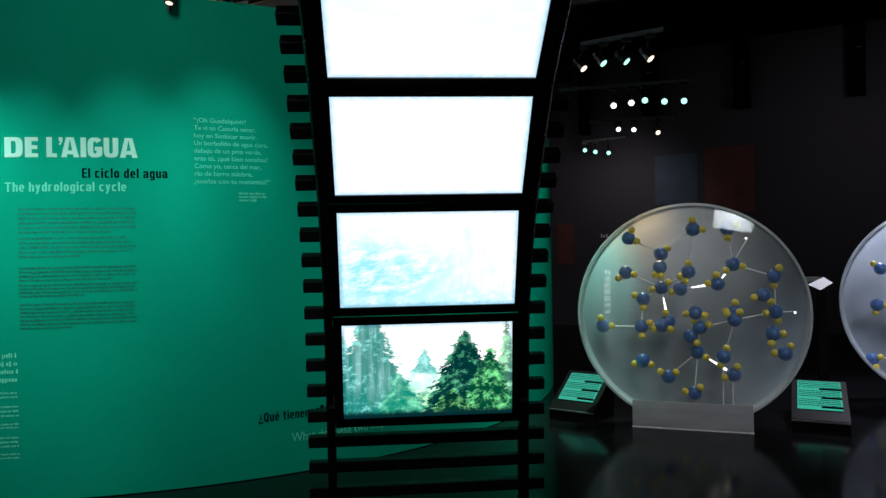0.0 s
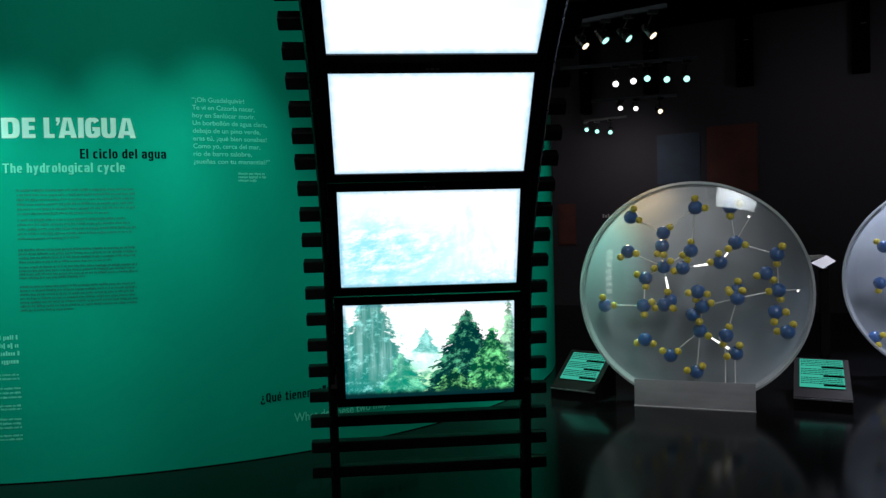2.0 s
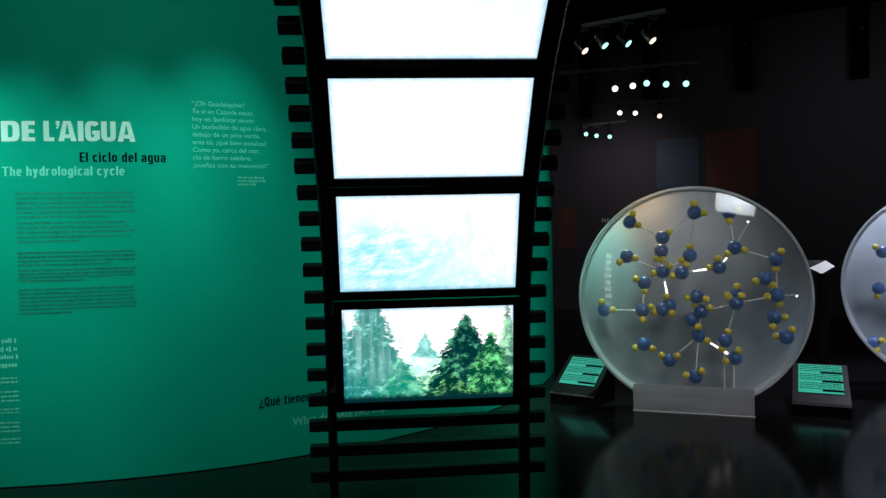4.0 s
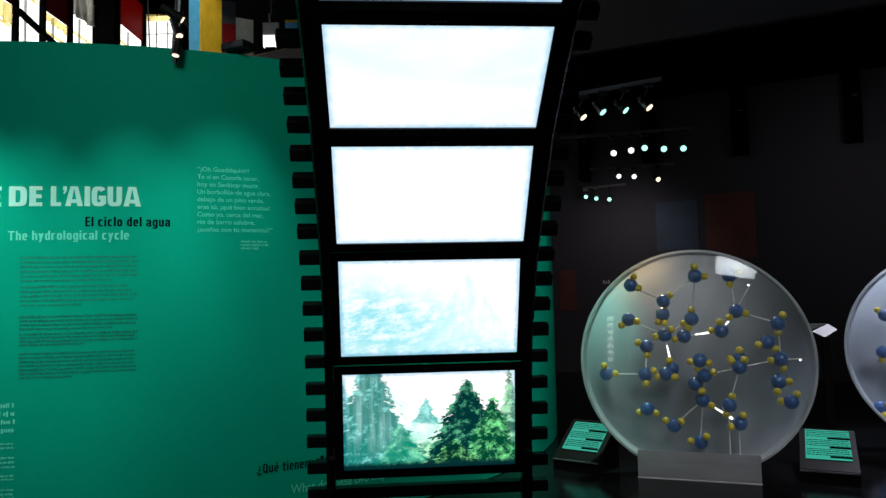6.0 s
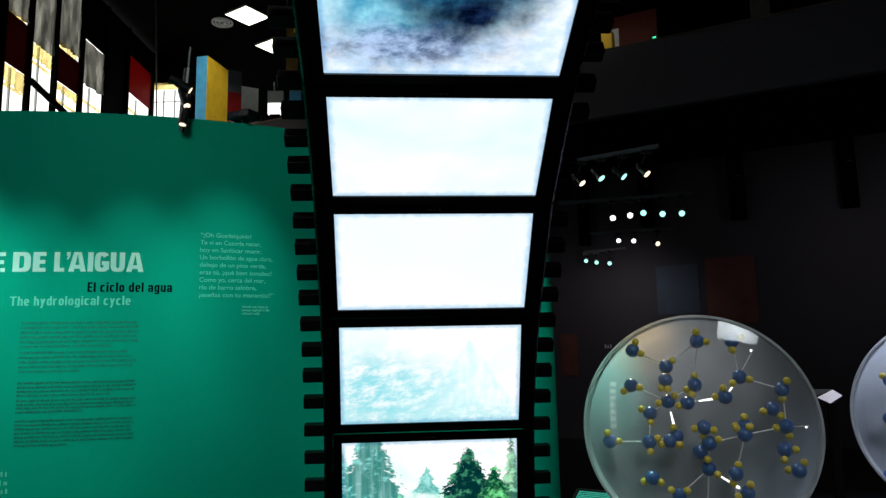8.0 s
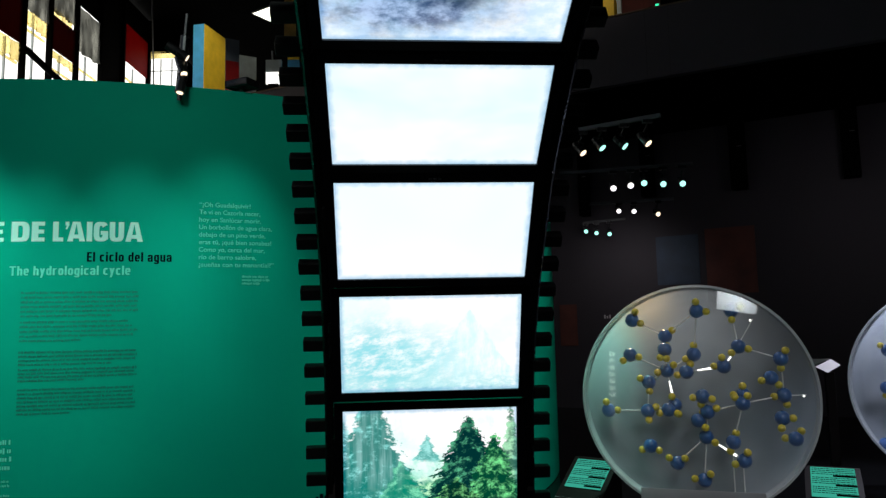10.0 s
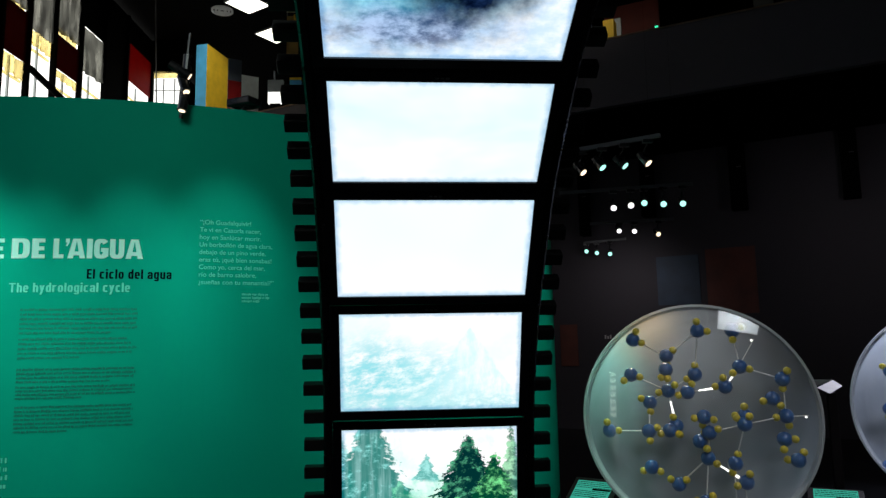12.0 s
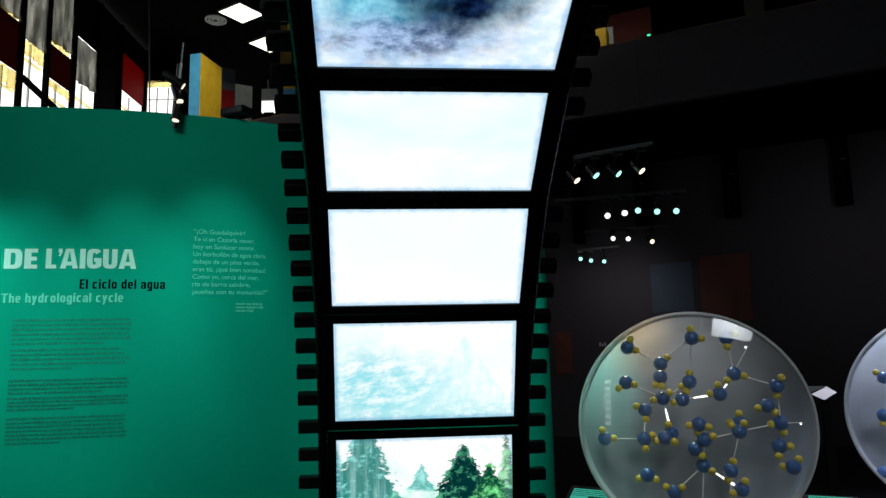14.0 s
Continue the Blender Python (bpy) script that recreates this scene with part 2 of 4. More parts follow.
M_CLOTH = solid("cream_patch", (0.60, 0.50, 0.30), 0.7)
M_WPANEL = solid("pale_grey_panel", (0.5, 0.55, 0.55), 0.6)
M_DIMBLUE = solid("dim_blue_tone", (0.026, 0.042, 0.068), 0.7, vary=0.25, scale=3)
M_DIMRED = solid("dim_red_tone", (0.088, 0.022, 0.014), 0.7, vary=0.3, scale=3)

# ---- building helpers ----


def box(bm, x0, x1, y0, y1, z0, z1, m=None):
    vs = [bm.verts.new((x, y, z)) for z in (z0, z1) for y in (y0, y1) for x in (x0, x1)]
    for f in ((0, 2, 3, 1), (4, 5, 7, 6), (0, 1, 5, 4), (2, 6, 7, 3), (0, 4, 6, 2), (1, 3, 7, 5)):
        bm.faces.new([vs[i] for i in f])
    if m is not None:
        bmesh.ops.transform(bm, matrix=m, verts=vs)
    return vs


def bevelled(bm, width, segments=2):
    bmesh.ops.bevel(bm, geom=list(bm.edges), offset=width, segments=segments, affect="EDGES", profile=0.6)
    return bm


def cyl(bm, a, b, r0, r1=None, n=12):
    """A capped round bar from a to b."""
    r1 = r0 if r1 is None else r1
    a, b = Vector(a), Vector(b)
    q = (b - a).to_track_quat("Z", "Y").to_matrix()
    rings = []
    for c, r in ((a, r0), (b, r1)):
        rings.append([bm.verts.new(c + q @ Vector((r * math.cos(2 * math.pi * i / n), r * math.sin(2 * math.pi * i / n), 0))) for i in range(n)])
    for i in range(n):
        j = (i + 1) % n
        bm.faces.new((rings[0][i], rings[0][j], rings[1][j], rings[1][i]))
    bm.faces.new(rings[0][::-1])
    bm.faces.new(rings[1])


def mesh_of(name, bm, material, smooth=False):
    me = bpy.data.meshes.new(name)
    bmesh.ops.recalc_face_normals(bm, faces=bm.faces[:])
    bm.to_mesh(me)
    bm.free()
    me.materials.append(material)
    if smooth:
        for p in me.polygons:
            p.use_smooth = True
    return me


def part(name, bm, material, parent, label="", smooth=False, m=None):
    ob = new(name, bm if isinstance(bm, bpy.types.Mesh) else mesh_of(name, bm, material, smooth))
    ob.parent = parent
    if m is not None:
        ob.matrix_basis = m
    return tagged(ob, label)


def thing(name, m, label, category, group="", kind=""):
    ob = new(name)
    ob.empty_display_size = 0.1
    ob.matrix_basis = m
    return tagged(ob, label, category, group, kind)


def whole(name, bm, material, label, category, kind="", m=None, smooth=False, group=""):
    ob = new(name, mesh_of(name, bm, material, smooth))
    if m is not None:
        ob.matrix_basis = m
    return tagged(ob, label, category, group, kind)


def box_bm(*a, bevel=0.0):
    bm = bmesh.new()
    box(bm, *a)
    return bevelled(bm, bevel) if bevel else bm


# ---- the hall ----
whole("floor", box_bm(-12, 12, -6, 26, -0.2, 0), M_FLOOR, "black polished floor that mirrors the exhibits", "floor", "structure")
whole("ceiling", box_bm(-12, 12, -6, 26, 8.13, 8.3), M_BLACK, "black painted ceiling high above the hall", "ceiling", "structure")
whole("wall_west", box_bm(-12.2, -12, -6, 26, 0, 8), M_BLACK, "dark plain wall", "wall", "structure")
whole("wall_east", box_bm(12, 12.2, -6, 26, 0, 8), M_DARKWALL, "dark plain wall", "wall", "structure")
whole("wall_south", box_bm(-12.2, 12.2, -6.2, -6, 0, 8), M_DARKWALL, "dark plain wall", "wall", "structure")
whole("wall_north", box_bm(-12.2, 12.2, 26, 26.2, 0, 8), M_BLACK, "dark plain wall", "wall", "structure")

# gallery edge and rear wall run along this slanted line (local x along it to the right, y away)
SLANT = -28.9
EDGE = pose(4.0, 9.92, 0, 0, 0, -27.1)
REAR = pose(5.17, 13.0, 0, 0, 0, SLANT)
whole("wall_rear", box_bm(-9.2, 7.5, 0, 0.2, 0, 5.15), M_DARKWALL, "charcoal grey painted rear wall under the gallery", "wall", "structure", REAR)
gallery = thing("gallery", EDGE, "dark gallery with a plain grey parapet", "gallery", "", "structure")
part("slab", box_bm(-11, 7.5, 0.12, 8, 5.155, 5.30), M_BLACK, gallery, "black underside of the gallery floor")
part("parapet", box_bm(-11, 7.5, 0, 0.12, 5.15, 6.20), M_FASCIA, gallery, "dark grey plastered parapet")
part("side_slab", box_bm(-6.0, -2.9, 11.2, 15.0, 4.85, 5.0), M_BLACK, gallery, m=EDGE.inverted())
part("rail", box_bm(-11, 7.5, -0.012, 0.14, 6.202, 6.225), M_TRIM, gallery, "thin brown metal rail")

# ---- the teal drum ----


def arc_wall(phi0, phi1, r0, r1, z0, z1, n=120):
    bm = bmesh.new()
    rows = []
    for i in range(n + 1):
        a = phi0 + (phi1 - phi0) * i / n
        rows.append([bm.verts.new((CX + r * math.sin(a), CY - r * math.cos(a), z)) for r, z in ((r1, z0), (r1, z1), (r0, z1), (r0, z0))])
    for p, q in zip(rows, rows[1:]):
        for k in range(4):
            bm.faces.new((p[k], q[k], q[(k + 1) % 4], p[(k + 1) % 4]))
    bm.faces.new(rows[0])
    bm.faces.new(rows[-1][::-1])
    return bm


drum = whole("wall_curved", arc_wall(-1.3, 2.4, RAD - 0.12, RAD, 0, TOP), M_DRUM,
             "round teal green exhibition wall with white and dark lettering", "wall", "structure")
part("seam", arc_wall(0.2985, 0.3, RAD - 0.01, RAD + 0.0006, 0.0, TOP - 0.002, 2), M_DRUM, drum)
whole("baseboard", arc_wall(-1.3, 2.4, RAD - 0.1, RAD + 0.003, 0.0, 0.006), M_BLACK, "thin black joint under the curved wall", "baseboard", "structure")


def lettering(text, phi0, phi1, z, height, material, bold=0.0, label=""):
    """One line of words bent onto the drum, from phi0 to phi1, capitals as high as given."""
    cu = bpy.data.curves.new("words", "FONT")
    cu.body, cu.size, cu.offset = text, 1.0, bold
    ob = new("words", cu)
    me = bpy.data.meshes.new_from_object(ob.evaluated_get(bpy.context.evaluated_depsgraph_get()))
    bpy.data.objects.remove(ob)
    xs = [v.co.x for v in me.vertices]
    x0, x1 = min(xs), max(xs)
    for v in me.vertices:
        v.co = on_drum(phi0 + (phi1 - phi0) * (v.co.x - x0) / (x1 - x0), z + v.co.y * height / 0.70, 0.0008)
    me.materials.clear()
    me.materials.append(material)
    return part("lettering", me, material, drum, label)


def bars(phi0, phi1, z0, z1, lines, thick, material, seed, label, ragged=0.2):
    """A block of small print that cannot be read: rows of letter-wide bars grouped in words."""
    rng = random.Random(seed)
    bm = bmesh.new()
    wide = thick * 0.62 / RAD
    for i in range(lines):
        z = z1 - (z1 - z0) * (i + 0.5) / lines
        end = phi1 - (phi1 - phi0) * rng.random() * (0.6 if i == lines - 1 and ragged > 0.03 else ragged)
        a = phi0
        while a < end - wide:
            for k in range(rng.randint(2, 9)):
                b = a + wide * rng.uniform(0.5, 1.1)
                if b > end:
                    break
                up = thick * (0.5 + rng.choice((0, 0, 0, 0.35)))
                low = thick * (-0.5 - rng.choice((0, 0, 0, 0, 0.3)))
                vs = [bm.verts.new(on_drum(u, z + w, 0.0008)) for u, w in ((a, low), (b, low), (b, up), (a, up))]
                bm.faces.new(vs)
                a = b + wide * 0.28
            a += wide * 0.8
    return part("small_print", bm, material, drum, label)


# square-cut display letters; capitals one unit high
def bar_at(x0, y0, x1, y1):
    return [[(x0, y0), (x1, y0), (x1, y1), (x0, y1)]]


def bow(cx, cy, rx, ry, tv, th, a0=0, a1=360, n=24, power=3.4):
    """A part of a squarish ring: stems tv wide, arms th high, from a0 to a1 degrees."""
    def at(a, x, y):
        c, w = math.cos(radians(a)), math.sin(radians(a))
        k = (abs(c) ** power + abs(w) ** power) ** (-1 / power)
        return (cx + x * c * k, cy + y * w * k)
    angles = [a0 + (a1 - a0) * i / n for i in range(n + 1)]
    return [[at(a, rx, ry), at(b, rx, ry), at(b, rx - tv, ry - th), at(a, rx - tv, ry - th)] for a, b in zip(angles, angles[1:])]


def letter(ch, s, t):
    """The faces of one letter and its width; s: stem, t: arm."""
    x = 0.74
    w = 0.30 + s
    h = w / 2
    ring = bow(h, x / 2, h, x / 2, s, t)
    if ch == "E":
        return bar_at(0, 0, s, 1) + bar_at(s, 0, s + 0.27, t) + bar_at(s, 1 - t, s + 0.27, 1) + bar_at(s, 0.5 - t / 2, s + 0.24, 0.5 + t / 2), s + 0.27
    if ch == "D":
        return bar_at(0, 0, s, 1) + bar_at(s, 0, s + 0.1, t) + bar_at(s, 1 - t, s + 0.1, 1) + bow(s + 0.1, 0.5, s + 0.10, 0.5, s, t, -90, 90), 2 * s + 0.20
    if ch == "L":
        return bar_at(0, 0, s, 1) + bar_at(s, 0, s + 0.25, t), s + 0.25
    if ch == "\u2019":
        return [[(0.02, 0.62), (0.12, 0.62), (0.22, 0.82), (0.22, 1.0), (0.02, 1.0), (0.02, 0.80), (0.1, 0.80)]], 0.06
    if ch == "A":
        m = 0.17 + s
        return [[(0, 0), (s, 0), (m + 0.02, 1), (m - s * 0.68, 1)], [(2 * m - s, 0), (2 * m, 0), (m + s * 0.68, 1), (m - 0.02, 1)]] + bar_at(0.22, 0.15, 2 * m - 0.22, 0.15 + t), 2 * m
    if ch == "I":
        return bar_at(0, 0, s, 1), s
    if ch == "G":
        return bow(h + 0.08, 0.5, h + 0.08, 0.5, s, t, 38, 322) + bar_at(w + 0.16 - s, 0.10, w + 0.16, 0.54) + bar_at(h + 0.07, 0.54 - t, w + 0.16 - s, 0.54), w + 0.16
    if ch == "U":
        return bar_at(0, 0.45, s, 1) + bar_at(w + 0.16 - s, 0.45, w + 0.16, 1) + bow(h + 0.08, 0.45, h + 0.08, 0.45, s, t, 180, 360), w + 0.16
    if ch == "T":
        return bar_at(0, 1 - t, w + 0.14, 1) + bar_at(h + 0.07 - s / 2, 0, h + 0.07 + s / 2, 1 - t), w + 0.14
    if ch == "l":
        return bar_at(0, 0, s, 1), s
    if ch == "i":
        return bar_at(0, 0, s, x) + bar_at(0, 0.84, s, 1), s
    if ch == "o":
        return ring, w
    if ch == "c":
        return bow(h, x / 2, h, x / 2, s, t, 42, 318), w - 0.02
    if ch == "e":
        return bow(h, x / 2, h, x / 2, s, t, 0, 318) + bar_at(s * 0.8, x / 2 - t * 0.45, w - s * 0.1, x / 2 + t * 0.35), w
    if ch == "d":
        return ring + bar_at(w - s, 0, w, 1), w
    if ch == "a":
        return bow(h, 0.22, h, 0.22, s, t * 0.85) + bar_at(w - s, 0, w, x * 0.7) + bow(h, x * 0.62, h, x * 0.38, s, t, 0, 165), w
    if ch == "g":
        return ring + bar_at(w - s, -0.05, w, x) + bow(h, -0.02, h, 0.22, s, t, 200, 360), w
    if ch == "u":
        return bar_at(0, 0.3, s, x) + bar_at(w - s, 0, w, x) + bow(h, 0.3, h, 0.3, s, t, 180, 360), w
    if ch == "n":
        return bar_at(0, 0, s, x) + bar_at(w - s, 0, w, x - 0.3) + bow(h, x - 0.3, h, 0.3, s, t, 0, 180), w
    if ch == "h":
        return bar_at(0, 0, s, 1) + bar_at(w - s, 0, w, x - 0.3) + bow(h, x - 0.3, h, 0.3, s, t, 0, 180), w
    if ch == "r":
        return bar_at(0, 0, s, x) + bow(h, x - 0.3, h, 0.3, s, t, 55, 180), w - 0.08
    if ch == "y":
        return [[(0, x), (s, x), (h + s * 0.5, 0), (h - s * 0.42, 0)], [(w - s, x), (w, x), (h - s * 0.1, -0.26), (h - s * 1.1, -0.26)]], w
    if ch == "Q":
        return bow(h + 0.03, 0.5, h + 0.03, 0.5, s, t) + [[(h, 0.22), (h + 0.1, 0.30), (w + 0.1, -0.08), (w - 0.04, -0.12)]], w + 0.06
    if ch == "\u00e9":
        return letter("e", s, t)[0] + [[(h - 0.06, 0.82), (h + 0.06, 0.82), (h + 0.18, 1.02), (h + 0.02, 1.02)]], w
    if ch == "\u00bf":
        return bow(h, 0.06, h, 0.26, s, t, 150, 350) + bar_at(h - s / 2, 0.26, h + s / 2, 0.52) + bar_at(h - s / 2, 0.62, h + s / 2, 0.78), w
    if ch == "t":
        return bar_at(0.08, 0, 0.08 + s, 0.95) + bar_at(0, x - t, 0.2 + s, x) + bar_at(0.08 + s, 0, 0.2 + s, t), 0.2 + s
    return [], 0.32


def display_lettering(text, phi0, phi1, z, height, material, stem, arm, label, gap=0.11):
    """A line of heavy square letters bent onto the drum from phi0 to phi1."""
    faces, x = [], 0.0
    for ch in text:
        made, wide = letter(ch, stem, arm)
        faces += [[(u + x, v) for u, v in f] for f in made]
        x += wide + (gap if made else 0.0)
    x -= gap
    bm = bmesh.new()
    for k, f in enumerate(faces):
        bm.faces.new([bm.verts.new(on_drum(phi0 + (phi1 - phi0) * u / x, z + v * height, 0.0008 + 0.00006 * (k % 9))) for u, v in f])
    return part("lettering", bm, material, drum, label)


display_lettering("E", 0.054, 0.0865, 2.18, 0.128, M_WHITE, 0.29, 0.20, "heavy white capital letter")
display_lettering("DE", 0.0965, 0.1415, 2.18, 0.128, M_WHITE, 0.29, 0.20, "heavy white capital letters", 0.09)
display_lettering("L\u2019AIGUA", 0.1525, 0.274, 2.18, 0.128, M_WHITE, 0.29, 0.20, "heavy white capital letters", 0.07)
display_lettering("El ciclo del agua", 0.199, 0.314, 2.049, 0.062, M_INK, 0.20, 0.155, "dark heading")
display_lettering("The hydrological cycle", 0.096, 0.258, 1.963, 0.060, M_MINT, 0.19, 0.15, "mint heading")
bars(0.113, 0.271, 1.690, 1.866, 6, 0.011, M_FINE2, 1, "small dark print", 0.06)
bars(0.113, 0.272, 1.535, 1.680, 5, 0.011, M_FINE2, 2, "small dark print", 0.1)
bars(0.113, 0.272, 1.388, 1.490, 4, 0.0105, M_FINE, 3, "small dark print", 0.04)
bars(0.113, 0.272, 1.290, 1.380, 4, 0.0105, M_FINE, 4, "small dark print", 0.04)
bars(0.113, 0.270, 1.085, 1.258, 7, 0.0105, M_FINE, 5, "small dark print", 0.04)
bars(0.02, 0.111, 0.750, 0.952, 4, 0.0220, M_MINT, 6, "mint print", 0.02)
bars(0.02, 0.111, 0.656, 0.706, 2, 0.0105, M_MINT, 26, "mint print", 0.02)
bars(0.02, 0.111, 0.537, 0.622, 3, 0.0105, M_MINT, 46, "mint print", 0.02)
bars(0.02, 0.111, 0.466, 0.508, 2, 0.0095, M_MINT, 66, "mint print", 0.02)
bars(0.02, 0.111, 0.345, 0.426, 3, 0.0105, M_MINT, 86, "mint print", 0.02)
bars(0.02, 0.111, 0.272, 0.321, 2, 0.0095, M_MINT, 106, "mint print", 0.02)
POEM = ("\u201c\u00a1Oh Guadalquivir!", "Te vi en Cazorla nacer,", "hoy en Sanl\u00facar morir.", "Un borboll\u00f3n de agua clara,", "debajo de un pino verde,",
        "eras t\u00fa, \u00a1qu\u00e9 bien sonabas!", "Como yo, cerca del mar,", "r\u00edo de barro salobre,", "\u00bfsue\u00f1as con tu manantial?\u201d")
for i, (line, end) in enumerate(zip(POEM, (0.427, 0.442, 0.443, 0.460, 0.450, 0.459, 0.449, 0.436, 0.463))):
    lettering(line, 0.352, end, 2.425 - 0.0508 * i, 0.031, M_MINT2, 0.012, "mint verse")
bars(0.415, 0.464, 1.895, 1.965, 3, 0.012, M_MINT2, 10, "small mint print", 0.3)
display_lettering("\u00bfQu\u00e9 tienen", 0.438, 0.518, 0.385, 0.062, M_INK, 0.18, 0.14, "dark question")
bars(0.530, 0.72, 0.375, 0.455, 1, 0.045, M_INK, 11, "dark print behind the screens", 0.0)
lettering("What do these two maps", 0.489, 0.660, 0.222, 0.062, M_MINT, 0.012, "mint question")
bars(0.668, 0.72, 0.215, 0.285, 1, 0.04, M_MINT2, 12, "mint print", 0.0)

# ---- the curved ladder with its five screens ----
TOWER = pose(-0.096, 4.05, 0, 0, 0, 4.8)
RAILPTS = [(-0.15, 0.0), (-0.13, 0.32), (-0.10, 0.64), (-0.032, 1.16), (0.05, 1.43), (0.20, 1.73), (0.335, 1.93), (0.60, 2.265), (0.75, 2.41), (1.12, 2.69), (1.28, 2.785), (1.78, 3.02), (2.06, 3.13)]


def spline(pts, n=16):
    out = []
    P = [pts[0]] + pts + [pts[-1]]
    for i in range(1, len(P) - 2):
        for k in range(n):
            t = k / n
            out.append(tuple(0.5 * (2 * b + (c - a) * t + (2 * a - 5 * b + 4 * c - d) * t * t + (3 * b - a - 3 * c + d) * t ** 3)
                             for a, b, c, d in zip(P[i - 1], P[i], P[i + 1], P[i + 2])))
    return out + [pts[-1]]


CURVE = spline(RAILPTS)


def along(step, start):
    """Places at even steps along the rail curve: forward, height, and the tilt of the curve."""
    out, gone, want = [], 0.0, start
    for (a, b), (c, d) in zip(CURVE, CURVE[1:]):
        ln = math.hypot(c - a, d - b)
        while gone + ln >= want:
            k = (want - gone) / ln
            out.append((a + (c - a) * k, b + (d - b) * k, math.atan2(c - a, d - b)))
            want += step
        gone += ln
    return out


ladder = thing("display_ladder", TOWER, "tall black curved ladder frame holding five screens like a film strip", "display stand")


def rail_bm(x0, x1, near, far, c=0.011):
    section = ((x0 + c, near), (x1 - c, near), (x1, near - c), (x1, far + c), (x1 - c, far), (x0 + c, far), (x0, far + c), (x0, near - c))
    bm = bmesh.new()
    rows = []
    for i, (f, z) in enumerate(CURVE):
        a, b = CURVE[max(0, i - 1)], CURVE[min(len(CURVE) - 1, i + 1)]
        ang = math.atan2(b[0] - a[0], b[1] - a[1])
        nf, nz = math.cos(ang), -math.sin(ang)
        if z == 0:
            nf, nz = 1, 0
        rows.append([bm.verts.new((x, -(f + nf * o), z + nz * o)) for x, o in section])
    for p, q in zip(rows, rows[1:]):
        for k in range(8):
            bm.faces.new((p[k], q[k], q[(k + 1) % 8], p[(k + 1) % 8]))
    bm.faces.new(rows[0])
    bm.faces.new(rows[-1][::-1])
    return bm


part("rail", rail_bm(-0.565, -0.518, 0.035, -0.045), M_STEEL, ladder)
part("rail", rail_bm(0.520, 0.577, 0.035, -0.045), M_STEEL, ladder)
for x in (-0.5415, 0.5415):
    part("rail_joint", box_bm(x - 0.010, x + 0.0262, 0.058, 0.140, 0.675, 0.75, bevel=0.003), M_JOINT, ladder, "bare steel joint sleeve")
rung_mesh = mesh_of("rung", box_bm(-0.677, 0.683, -0.03, 0.03, -0.032, 0.032, bevel=0.006), M_WOOD)
for f, z, ang in along(0.148, 0.164):
    part("rung", rung_mesh, M_WOOD, ladder, m=pose(0, -(f - 0.075 * math.cos(ang)), z + 0.075 * math.sin(ang), math.degrees(ang), 0, 0))

M_S_SKY = picture("pale_sky_picture", [(0.25, (0.68, 0.89, 0.98)), (0.5, (0.86, 0.97, 1.0)), (0.68, (1, 1, 1))], 1.08, 1.6, 3, (1, 1, 2))
M_S_WHITE = picture("white_mist_picture", [(0.2, (0.80, 0.95, 1.0)), (0.6, (0.93, 0.98, 1))], 1.1, 1.2, 2)


